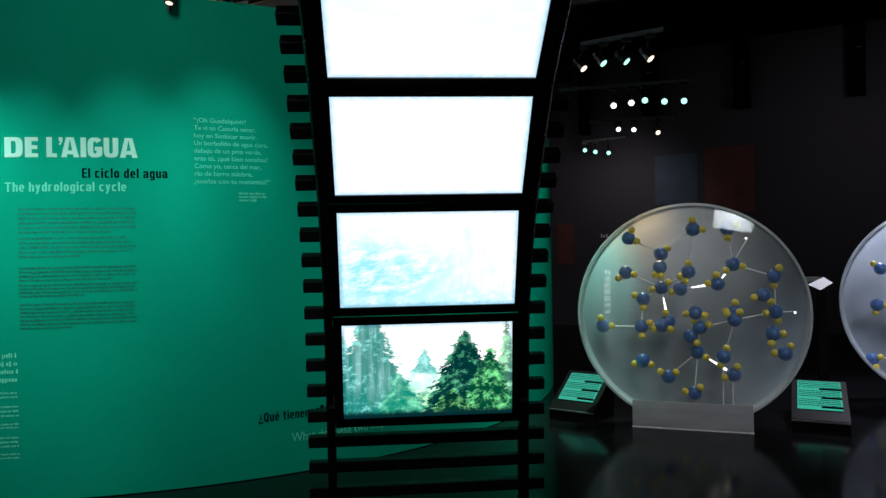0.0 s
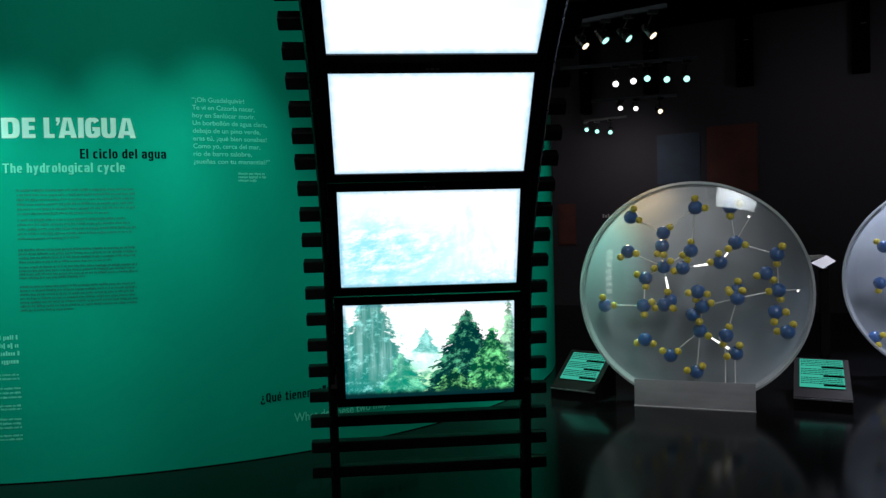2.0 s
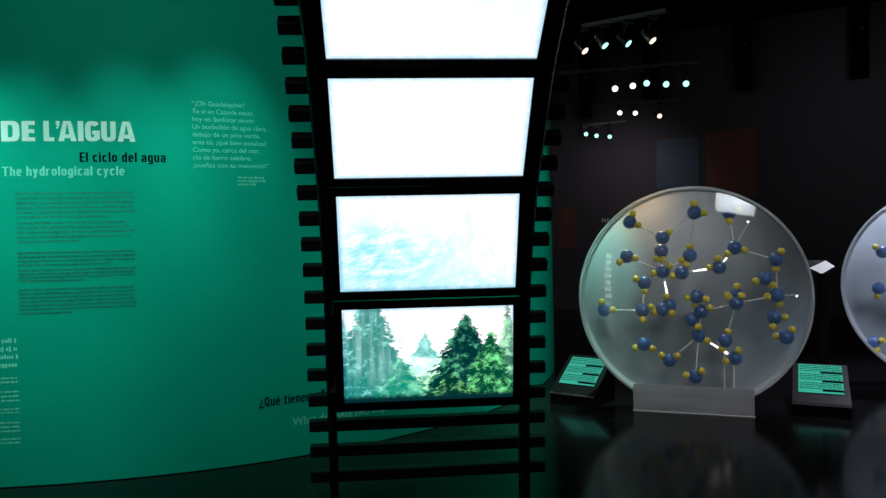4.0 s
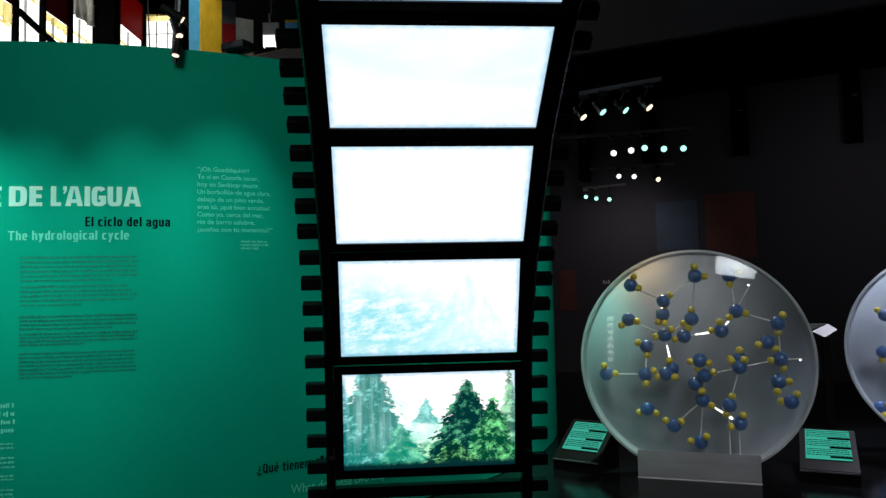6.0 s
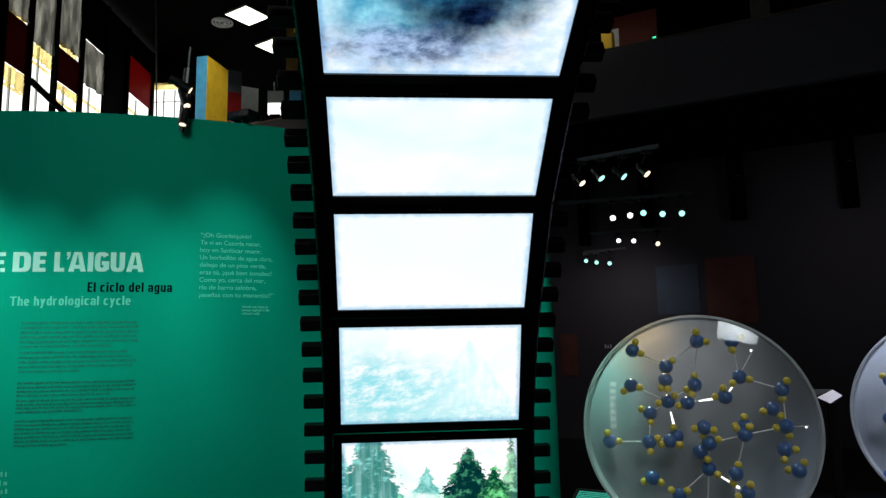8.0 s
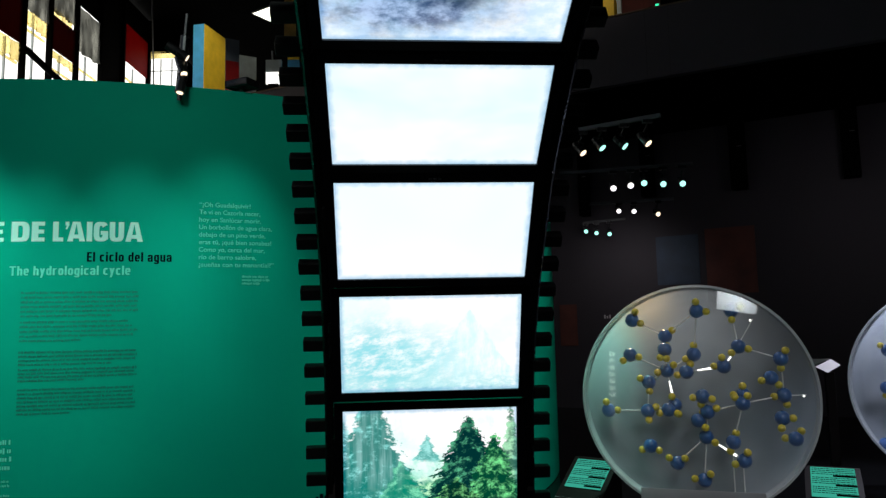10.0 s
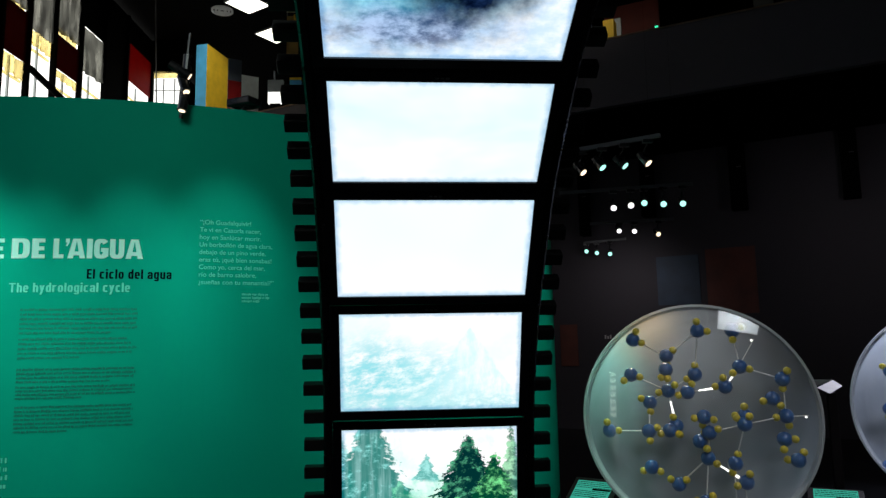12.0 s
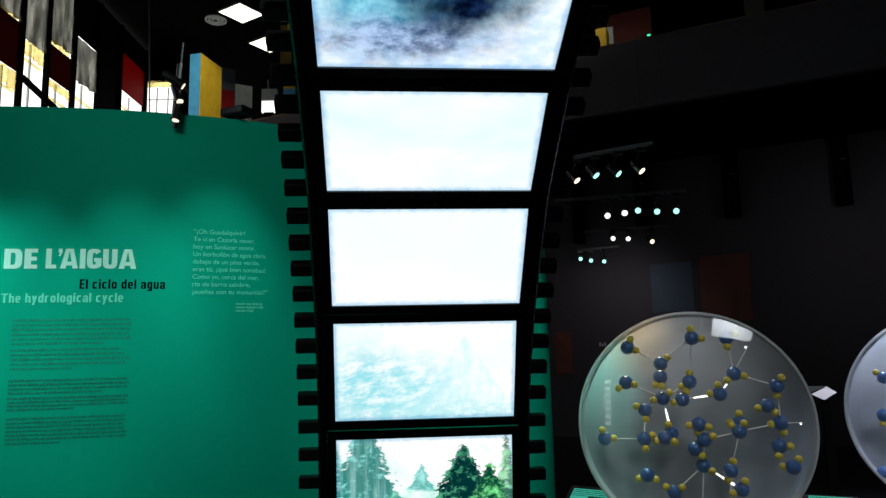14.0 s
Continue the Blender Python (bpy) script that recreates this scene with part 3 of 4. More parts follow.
class Graph:
    """Short-hand for a material's node tree: values in, values out."""

    def __init__(self, name):
        self.mat = bpy.data.materials.new(name)
        self.mat.use_nodes = True
        self.t = self.mat.node_tree
        self.t.nodes.clear()
        self.co = self.t.nodes.new("ShaderNodeTexCoord").outputs["Object"]
        sp = self.t.nodes.new("ShaderNodeSeparateXYZ")
        self.t.links.new(self.co, sp.inputs[0])
        self.x, self.z = sp.outputs[0], sp.outputs[2]

    def put(self, socket, value):
        if isinstance(value, (int, float, tuple)):
            socket.default_value = value
        else:
            self.t.links.new(value, socket)

    def math(self, op, *values):
        n = self.t.nodes.new("ShaderNodeMath")
        n.operation = op
        for k, v in enumerate(values):
            self.put(n.inputs[k], v)
        return n.outputs[0]

    def ramp(self, value, a, b, lo=0.0, hi=1.0):
        n = self.t.nodes.new("ShaderNodeMapRange")
        n.interpolation_type = "SMOOTHSTEP"
        for k, v in enumerate((value, a, b, lo, hi)):
            self.put(n.inputs[k], v)
        return n.outputs[0]

    def noise(self, x, y, z, scale, detail=4.0, rough=0.6):
        n, c = self.t.nodes.new("ShaderNodeTexNoise"), self.t.nodes.new("ShaderNodeCombineXYZ")
        for k, v in enumerate((x, y, z)):
            self.put(c.inputs[k], v)
        self.t.links.new(c.outputs[0], n.inputs["Vector"])
        n.inputs["Scale"].default_value, n.inputs["Detail"].default_value, n.inputs["Roughness"].default_value = scale, detail, rough
        return n.outputs[0]

    def mix(self, share, a, b):
        n = self.t.nodes.new("ShaderNodeMix")
        n.data_type = "RGBA"
        self.put(n.inputs[0], share)
        for k, c in ((6, a), (7, b)):
            self.put(n.inputs[k], (*c, 1) if isinstance(c, tuple) else c)
        return n.outputs[2]

    def blob(self, x, z, rx, rz, ragged, scale, seed, soft=0.5):
        """A soft cloud about (x, z)."""
        wob = self.math("MULTIPLY", self.math("SUBTRACT", self.noise(self.x, float(seed), self.z, scale, 9.0, 0.62), 0.5), ragged)
        u = self.math("DIVIDE", self.math("SUBTRACT", self.x, x), rx)
        w = self.math("DIVIDE", self.math("SUBTRACT", self.z, z), rz)
        d = self.math("SQRT", self.math("ADD", self.math("MULTIPLY", u, u), self.math("MULTIPLY", w, w)))
        return self.ramp(self.math("ADD", d, wob), 1.0 - soft, 1.0 + soft, 1.0, 0.0)

    def done(self, colour, strength):
        """Paints a blue vignette into the colour along the screen's ragged border, then emits it."""
        far = [self.math("SUBTRACT", half, self.math("ABSOLUTE", v)) for v, half in ((self.x, SCREEN_W / 2), (self.z, SCREEN_H / 2))]
        wob = self.math("MULTIPLY", self.noise(self.x, 7.0, self.z, 26.0), 0.03)
        rim = self.ramp(self.math("SUBTRACT", self.math("MINIMUM", *far), wob), -0.012, 0.013, 0.6, 0.0)
        n = self.t.nodes.new("ShaderNodeMix")
        n.data_type, n.blend_type = "RGBA", "MULTIPLY"
        self.put(n.inputs[0], rim)
        self.put(n.inputs[6], colour)
        n.inputs[7].default_value = (0.22, 0.48, 0.72, 1)
        e, o = self.t.nodes.new("ShaderNodeEmission"), self.t.nodes.new("ShaderNodeOutputMaterial")
        self.put(e.inputs[0], n.outputs[2])
        e.inputs[1].default_value = strength
        self.t.links.new(e.outputs[0], o.inputs[0])
        return self.mat


def forest_picture():
    """Misty hillside with firs: hazy ones on one side, a dark sunlit one on the other."""
    g = Graph("misty_firs_picture")
    haze = g.noise(g.x, 0.0, g.z, 4.0, 6.0)
    col = g.mix(g.ramp(haze, 0.32, 0.52), (0.78, 1.0, 0.97), (1.0, 1.0, 1.0))
    # pale slope and mottled meadow
    wave = g.math("MULTIPLY", g.noise(g.x, 3.0, g.z, 9.0, 7.0), 0.14)
    slope = g.ramp(g.math("ADD", g.z, wave), 0.01, 0.10, 1.0, 0.0)
    col = g.mix(g.math("MULTIPLY", slope, 0.75), col, g.mix(g.ramp(g.noise(g.x, 5.0, g.z, 14.0, 7.0), 0.40, 0.60), (0.26, 0.82, 0.66), (0.72, 1.0, 0.90)))
    meadow = g.ramp(g.math("ADD", g.z, wave), -0.10, 0.0, 1.0, 0.0)
    grass = g.mix(g.ramp(g.noise(g.x, 8.0, g.math("MULTIPLY", g.z, 2.2), 22.0, 8.0, 0.7), 0.42, 0.60), (0.03, 0.36, 0.18), (0.60, 1.0, 0.62))
    col = g.mix(meadow, col, grass)

    def fir_in(col, x, top, foot, width, seed, dark, light, soft, ragged, share=1.0, bright=0.5, grain=26.0):
        side = g.math("SUBTRACT", g.x, x)
        out = g.math("ABSOLUTE", side)
        drooped = g.math("ADD", g.z, g.math("MULTIPLY", out, 0.22))
        t = g.math("MAXIMUM", g.math("DIVIDE", g.math("SUBTRACT", top, g.z), top - foot), 0.0)
        tier = g.noise(g.math("MULTIPLY", g.x, 0.35), seed * 1.7, drooped, 30.0, 3.0, 0.65)
        reach = g.math("MULTIPLY", g.math("MULTIPLY", g.math("POWER", t, 0.95), width * 0.56), g.math("ADD", g.math("MULTIPLY", tier, 1.9), 0.05))
        tuft = g.noise(g.x, float(seed), g.math("MULTIPLY", drooped, 1.5), grain, 9.0, 0.75)
        edge = g.math("ADD", g.math("SUBTRACT", reach, out), g.math("MULTIPLY", g.math("SUBTRACT", tuft, 0.5), ragged))
        cut_off = g.math("ADD", g.z, g.math("MULTIPLY", g.math("SUBTRACT", tuft, 0.5), 0.06))
        mask = g.math("MULTIPLY", g.math("MULTIPLY", g.ramp(edge, -soft, soft), g.ramp(t, 0.0, 0.02)), g.math("MULTIPLY", g.ramp(cut_off, foot - 0.01, foot + 0.01), share))
        clump = g.noise(g.x, seed + 40.0, g.math("MULTIPLY", drooped, 1.3), 11.0, 3.0)
        lit = g.ramp(g.math("ADD", tuft, g.math("MULTIPLY", g.math("SUBTRACT", clump, 0.5), 0.75)), bright - 0.10, bright + 0.14)
        return g.mix(mask, col, g.mix(lit, dark, light))

    col = fir_in(col, -0.02, 0.13, -0.02, 0.115, 3, (0.02, 0.36, 0.32), (0.30, 0.78, 0.74), 0.006, 0.085, 0.9)
    col = fir_in(col, -0.47, 0.24, -0.35, 0.30, 6, (0.0, 0.26, 0.23), (0.36, 0.88, 0.84), 0.016, 0.14, 0.85)
    col = fir_in(col, -0.32, 0.40, -0.32, 0.50, 5, (0.0, 0.20, 0.17), (0.26, 0.80, 0.76), 0.014, 0.20, 0.95, 0.60, 18.0)
    col = fir_in(col, -0.16, -0.01, -0.34, 0.34, 16, (0.0, 0.24, 0.15), (0.22, 0.80, 0.50), 0.010, 0.16, 0.9, 0.56, 20.0)
    # streaks of mist before the hazy firs
    streak = g.noise(g.x, 11.0, g.math("MULTIPLY", g.z, 0.10), 22.0, 3.0)
    veil = g.math("MULTIPLY", g.ramp(streak, 0.40, 0.70), g.ramp(g.math("ABSOLUTE", g.math("SUBTRACT", g.x, -0.30)), 0.03, 0.26, 0.40, 0.0))
    col = g.mix(g.math("MULTIPLY", veil, g.ramp(g.z, -0.24, 0.0)), col, (0.62, 1.0, 1.0))
    col = fir_in(col, 0.435, 0.275, -0.40, 0.22, 7, (0.01, 0.12, 0.07), (0.36, 0.76, 0.46), 0.006, 0.14, 0.95)
    col = fir_in(col, 0.205, 0.225, -0.30, 0.50, 8, (0.0, 0.03, 0.03), (0.10, 0.50, 0.27), 0.004, 0.17, 1.0, 0.575, 30.0)
    col = fir_in(col, 0.345, 0.125, -0.32, 0.36, 9, (0.0, 0.06, 0.03), (0.20, 0.82, 0.30), 0.004, 0.17, 1.0, 0.54, 30.0)
    col = fir_in(col, 0.14, -0.11, -0.32, 0.36, 29, (0.0, 0.03, 0.02), (0.24, 0.80, 0.28), 0.004, 0.15, 1.0, 0.56, 22.0)
    # dark undergrowth along the lower border
    low = g.ramp(g.math("SUBTRACT", g.z, g.math("MULTIPLY", g.noise(g.x, 13.0, 0.0, 16.0), 0.05)), -0.272, -0.238, 1.0, 0.0)
    return g.done(g.mix(low, col, (0.002, 0.03, 0.03)), 1.08)


def storm_picture():
    """Pale cloud with a turquoise swell and one dark blue storm core trailing violet wisps."""
    g = Graph("storm_cloud_picture")
    fine = g.noise(g.x, 0.0, g.math("MULTIPLY", g.z, 1.5), 7.0, 9.0)
    col = g.mix(g.ramp(fine, 0.35, 0.62), (0.62, 0.80, 1.0), (0.92, 0.98, 1.0))
    swell = g.mix(g.ramp(g.noise(g.x, 4.0, g.z, 7.0, 9.0, 0.62), 0.34, 0.64), (0.02, 0.30, 0.50), (0.30, 0.74, 0.90))
    col = g.mix(g.math("MULTIPLY", g.blob(-0.15, 0.10, 0.36, 0.26, 1.1, 4.0, 21), 0.95), col, swell)
    wisp = g.mix(g.ramp(g.noise(g.x, 6.0, g.math("MULTIPLY", g.z, 1.6), 9.0, 9.0, 0.66), 0.36, 0.64), (0.02, 0.04, 0.16), (0.46, 0.60, 0.90))
    col = g.mix(g.math("MULTIPLY", g.blob(-0.12, -0.12, 0.34, 0.095, 1.5, 5.0, 31, 0.6), 0.85), col, wisp)
    col = g.mix(g.blob(0.06, 0.14, 0.26, 0.14, 1.6, 4.0, 51, 0.6), col, g.mix(g.ramp(fine, 0.4, 0.65), (0.004, 0.05, 0.16), (0.03, 0.30, 0.46)))
    return g.done(g.mix(g.blob(0.09, 0.025, 0.19, 0.10, 2.4, 6.0, 41, 0.8), col, g.mix(g.ramp(fine, 0.40, 0.66), (0.0, 0.002, 0.012), (0.01, 0.03, 0.10))), 1.1)


def hill_picture():
    """A pale mountain in bright mist, faint blue woods on its lower slope."""
    g = Graph("misty_hill_picture")
    col = g.mix(g.ramp(g.noise(g.x, 2.0, g.z, 2.5, 4.0), 0.35, 0.6), (0.86, 0.99, 0.99), (1.0, 1.0, 1.0))
    woods = g.noise(g.math("ADD", g.x, g.math("MULTIPLY", g.z, -0.7)), 5.0, g.math("MULTIPLY", g.z, 1.6), 11.0, 9.0, 0.72)
    col = g.mix(g.math("MULTIPLY", g.blob(-0.26, -0.10, 0.36, 0.20, 1.0, 5.0, 61, 0.7), g.ramp(woods, 0.40, 0.66, 0.9, 0.0)), col, (0.22, 0.70, 0.78))
    ridge = g.math("SUBTRACT", g.math("SUBTRACT", 0.20, g.math("MULTIPLY", g.math("ABSOLUTE", g.math("SUBTRACT", g.x, 0.20)), 1.5)), g.z)
    rough = g.math("ADD", ridge, g.math("MULTIPLY", g.math("SUBTRACT", g.noise(g.x, 9.0, g.z, 14.0, 7.0), 0.5), 0.12))
    face = g.noise(g.math("MULTIPLY", g.x, 2.4), 12.0, g.z, 9.0, 7.0, 0.65)
    col = g.mix(g.math("MULTIPLY", g.ramp(rough, 0.0, 0.03), g.ramp(face, 0.36, 0.62, 0.6, 0.06)), col, (0.52, 0.88, 0.93))
    low = g.noise(g.x, 15.0, g.math("MULTIPLY", g.z, 2.0), 16.0, 8.0, 0.7)
    col = g.mix(g.math("MULTIPLY", g.ramp(g.z, -0.25, -0.10, 0.7, 0.0), g.ramp(low, 0.42, 0.62, 1.0, 0.0)), col, (0.40, 0.76, 0.80))
    return g.done(col, 1.08)


M_S_TOP, M_S_FAR, M_S_MIST = storm_picture(), forest_picture(), hill_picture()


def flat(points, y):
    bm = bmesh.new()
    bm.faces.new([bm.verts.new((x, y, z)) for x, z in points])
    return bm


def screen_body(index, f, z, tilt):
    tv = thing("flat_screen", TOWER @ pose(0, -f, z, tilt, 0, 0), "black framed flat screen on curved ladder showing " +
               ("dark storm clouds", "pale blue sky", "white mist", "a pale mountain", "misty firs")[index], "screen", "screens on the ladder")
    w, h = SCREEN_W / 2, SCREEN_H / 2
    part("housing", box_bm(-w - 0.045, w + 0.045, 0.012, 0.062, -h - 0.045, h + 0.045, bevel=0.006), M_BEZEL, tv)
    part("mount", box_bm(-0.53, 0.53, 0.062, 0.085, -0.10, 0.10, bevel=0.004), M_STEEL, tv)
    bm = bmesh.new()
    for a in ((-w - 0.046, w + 0.046, -0.001, 0.011, h, h + 0.046), (-w - 0.046, w + 0.046, -0.001, 0.011, -h - 0.046, -h), (-w - 0.046, -w, -0.001, 0.011, -h, h), (w, w + 0.046, -0.001, 0.011, -h, h)):
        box(bm, *a)
    part("bezel", bm, M_BEZEL, tv, "glossy black bezel")
    # unseen back cover, added pale to show in the acrylic's reflections
    part("back_cover", box_bm(-0.30, 0.30, 0.086, 0.10, -0.16, 0.16, bevel=0.004), M_CHASSIS, tv, "unseen back cover, pale so the acrylic mirrors it")
    for s in range(3):
        part("mark", box_bm(-0.03 + 0.022 * s, -0.014 + 0.022 * s, -0.0025, -0.001, h + 0.015, h + 0.023), M_GREYMETAL, tv)
    return tv


SPOTS = [(1.552, 2.794, 63.8), (0.990, 2.4715, 52.3), (0.566, 2.032, 36.0), (0.229, 1.494, 19.4), (0.034, 0.887, 7.3)]
screens = [screen_body(i, *s) for i, s in enumerate(SPOTS)]
W2, H2 = SCREEN_W / 2, SCREEN_H / 2
for tv, mat in zip(screens, (M_S_TOP, M_S_SKY, M_S_WHITE, M_S_MIST, M_S_FAR)):
    part("display", flat([(-W2, -H2), (W2, -H2), (W2, H2), (-W2, H2)], 0.008), mat, tv, "lit display")
# ---- drop-shaped cases with molecule models ----
DISC_R, DISC_Z = 0.93, 0.965


def dome(sag, y0, r, n=72, m=16):
    """A shallow spherical cap that bulges by sag along y."""
    big = (r * r + sag * sag) / (2 * abs(sag))
    side = 1 if sag > 0 else -1
    bm = bmesh.new()
    tip = bm.verts.new((0, y0 + sag, 0))
    prev = None
    for j in range(1, m + 1):
        q = r * j / m
        y = y0 + side * (math.sqrt(big * big - q * q) - (big - abs(sag)))
        ring = [bm.verts.new((q * math.cos(2 * math.pi * i / n), y, q * math.sin(2 * math.pi * i / n))) for i in range(n)]
        for i in range(n):
            k = (i + 1) % n
            bm.faces.new((tip, ring[i], ring[k]) if prev is None else (prev[i], ring[i], ring[k], prev[k]))
        prev = ring
    return bm


def ring_bm(section, n=72):
    """A closed section of (radius, y) pairs turned about the y axis."""
    bm = bmesh.new()
    rows = [[bm.verts.new((r * math.cos(2 * math.pi * i / n), y, r * math.sin(2 * math.pi * i / n))) for r, y in section] for i in range(n)]
    for i in range(n):
        p, q = rows[i], rows[(i + 1) % n]
        for k in range(len(section)):
            l = (k + 1) % len(section)
            bm.faces.new((p[k], p[l], q[l], q[k]))
    return bm


def drop_case(m):
    case = thing("display_case", m, "round milky acrylic display case on a short grey foot", "display case", "round display cases")
    up = pose(0, 0, DISC_Z)
    bm = dome(-0.118, 0.02, DISC_R - 0.022)
    bmesh.ops.bisect_plane(bm, geom=bm.verts[:] + bm.edges[:] + bm.faces[:], plane_co=(0, 0, 0.23 - DISC_Z), plane_no=(0, 0, -1), clear_outer=True)
    front = part("front_dome", bm, M_FRONT, case, "clear bulging acrylic front", True, up)
    rear = part("rear_dome", dome(0.34, 0.18, DISC_R - 0.022), M_REAR, case, "frosted acrylic back", True, up)
    for ob, out in ((front, -1), (rear, 1)):
        if ob.data.polygons[0].normal.y * out < 0:
            ob.data.flip_normals()
    front.visible_shadow = False
    part("rim", ring_bm([(DISC_R - 0.02, 0.0), (DISC_R - 0.005, 0.0), (DISC_R, 0.006), (DISC_R, 0.194), (DISC_R - 0.005, 0.20), (DISC_R - 0.02, 0.20)]), M_RIM, case, "milky acrylic rim", False, up)
    bm = bmesh.new()
    for v in box(bm, -0.478, 0.478, -0.012, 0.30, 0, 0.232):
        if v.co.y > 0.2 and v.co.z > 0.2:
            v.co.z = 0.14
    bevelled(bm, 0.004)
    part("foot", bm, M_BASE, case, "grey milky acrylic foot")
    part("edge_strip", box_bm(-0.482, 0.482, -0.019, -0.012, 0.001, 0.008), M_ROD, case, "pale bottom edge")
    return case


CASE_A = pose(2.047, 6.116, 0, 0, 0, -19.4)
CASE_B = pose(4.67, 6.72, 0, 0, 0, -34.5)
drop_case(CASE_A)
drop_case(CASE_B)


def ball_mesh(name, r, material):
    bm = bmesh.new()
    bmesh.ops.create_uvsphere(bm, u_segments=20, v_segments=12, radius=r)
    return mesh_of(name, bm, material, True)


BALL_O, BALL_H = ball_mesh("blue_ball", 0.060, M_BLUE), ball_mesh("yellow_ball", 0.031, M_YELLOW)
# each molecule: right, height, and the directions of its two small balls in degrees
UPPER = [(-0.492, 1.612, 66, -22), (0.037, 1.677, 92, -5), (-0.23, 1.47, 40, -85), (-0.236, 1.359, -120, -80), (-0.521, 1.317, -14, -140),
         (-0.006, 1.313, 88, -150), (-0.23, 1.179, 40, -170), (-0.073, 1.169, 200, 60), (0.226, 1.212, 98, 178), (0.348, 1.376, -15, 222),
         (0.661, 1.276, 62, -92), (0.582, 1.118, -45, 195), (0.673, 0.979, 188, -78), (-0.383, 1.081, 155, -88), (0.309, 1.674, -90, 20)]
LOWER = [(-0.725, 0.845, 2, 100), (-0.396, 0.85, 25, -85), (-0.232, 0.853, 200, -20), (-0.18, 0.888, 105, -70), (0.046, 0.972, 188, -15),
         (0.08, 0.844, 130, 25), (0.002, 0.77, 60, -45), (0.353, 0.919, 60, 140), (0.363, 0.981, 92, 178), (0.64, 0.807, 2, -100),
         (0.734, 0.638, 55, 178), (0.058, 0.633, 95, -30), (0.264, 0.605, 72, -110), (-0.392, 0.551, 205, -25), (-0.184, 0.412, 145, 35),
         (0.34, 0.457, 70, 200), (0.025, 0.277, 170, 50)]
LINKS = [(0, 2), (2, 1), (1, 5), (4, 6), (5, 6), (2, 6), (18, 16), (9, 10), (10, 12), (12, 22), (22, 20), (22, 27), (6, 13), (13, 16),
         (15, 16), (20, 26), (26, 31), (26, 29), (14, 9), (11, 12), (19, 20)]
LIT = [(7, 8), (8, 9), (26, 30), (6, 18)]


# places in the second model that differ from the turned first one
MOVED = {(-0.725, 0.845): (-0.61, 0.925), (-0.492, 1.612): (-0.66, 0.39), (-0.521, 1.317): (-0.58, 1.275), (-0.396, 0.85): (-0.44, 1.02)}


def molecules(m, seed, flip=False):
    rng = random.Random(seed)
    model = thing("molecule_model", m, "blue and yellow ball molecules joined by thin rods inside round case", "molecule model", "molecule models")
    centres = []
    for x, z, a, b in UPPER + LOWER:
        if flip:
            x, z = MOVED.get((x, z), (x * 0.94, 2 * DISC_Z - z))
            a, b = -a, -b
        c = Vector((x, 0.11 + rng.uniform(-0.05, 0.07), z))
        centres.append(c)
        part("blue_ball", BALL_O, None, model, m=Matrix.Translation(c))
        for d in (a, b):
            o = Vector((math.cos(radians(d)), rng.uniform(-0.55, 0.1), math.sin(radians(d)))) * 0.076
            part("yellow_ball", BALL_H, None, model, m=Matrix.Translation(c + o))
    for i, j in LINKS:
        bm = bmesh.new()
        cyl(bm, centres[i], centres[j], 0.0055, n=8)
        part("rod", bm, M_ROD, model, smooth=False)
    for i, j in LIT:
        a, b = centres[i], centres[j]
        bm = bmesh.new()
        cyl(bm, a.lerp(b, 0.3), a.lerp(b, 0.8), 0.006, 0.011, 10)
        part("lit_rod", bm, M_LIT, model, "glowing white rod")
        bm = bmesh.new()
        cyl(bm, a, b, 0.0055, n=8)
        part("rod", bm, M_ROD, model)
    for (x0, z0), (x1, z1) in (((0.37, 1.43), (0.47, 1.60)), ((0.72, 0.985), (0.83, 0.99))):
        bm = bmesh.new()
        cyl(bm, (x0, 0.10, z0), (x1, 0.10, z1), 0.004, n=8)
        rod = part("rod", bm, M_ROD, model)
        bm = bmesh.new()
        bmesh.ops.create_uvsphere(bm, u_segments=10, v_segments=6, radius=0.009)
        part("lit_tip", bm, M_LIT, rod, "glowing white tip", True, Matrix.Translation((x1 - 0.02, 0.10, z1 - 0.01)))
    for x, z in ((0.255, 0.62), (0.33, 0.48)):
        bm = bmesh.new()
        cyl(bm, (x, 0.12, 0.11 if x > 0.3 else 0.16), (x, 0.12, z), 0.005, n=8)
        part("support_rod", bm, M_ROD, model)


molecules(CASE_A, 4)
molecules(CASE_B, 9, True)

# ---- low reading desks between the cases ----


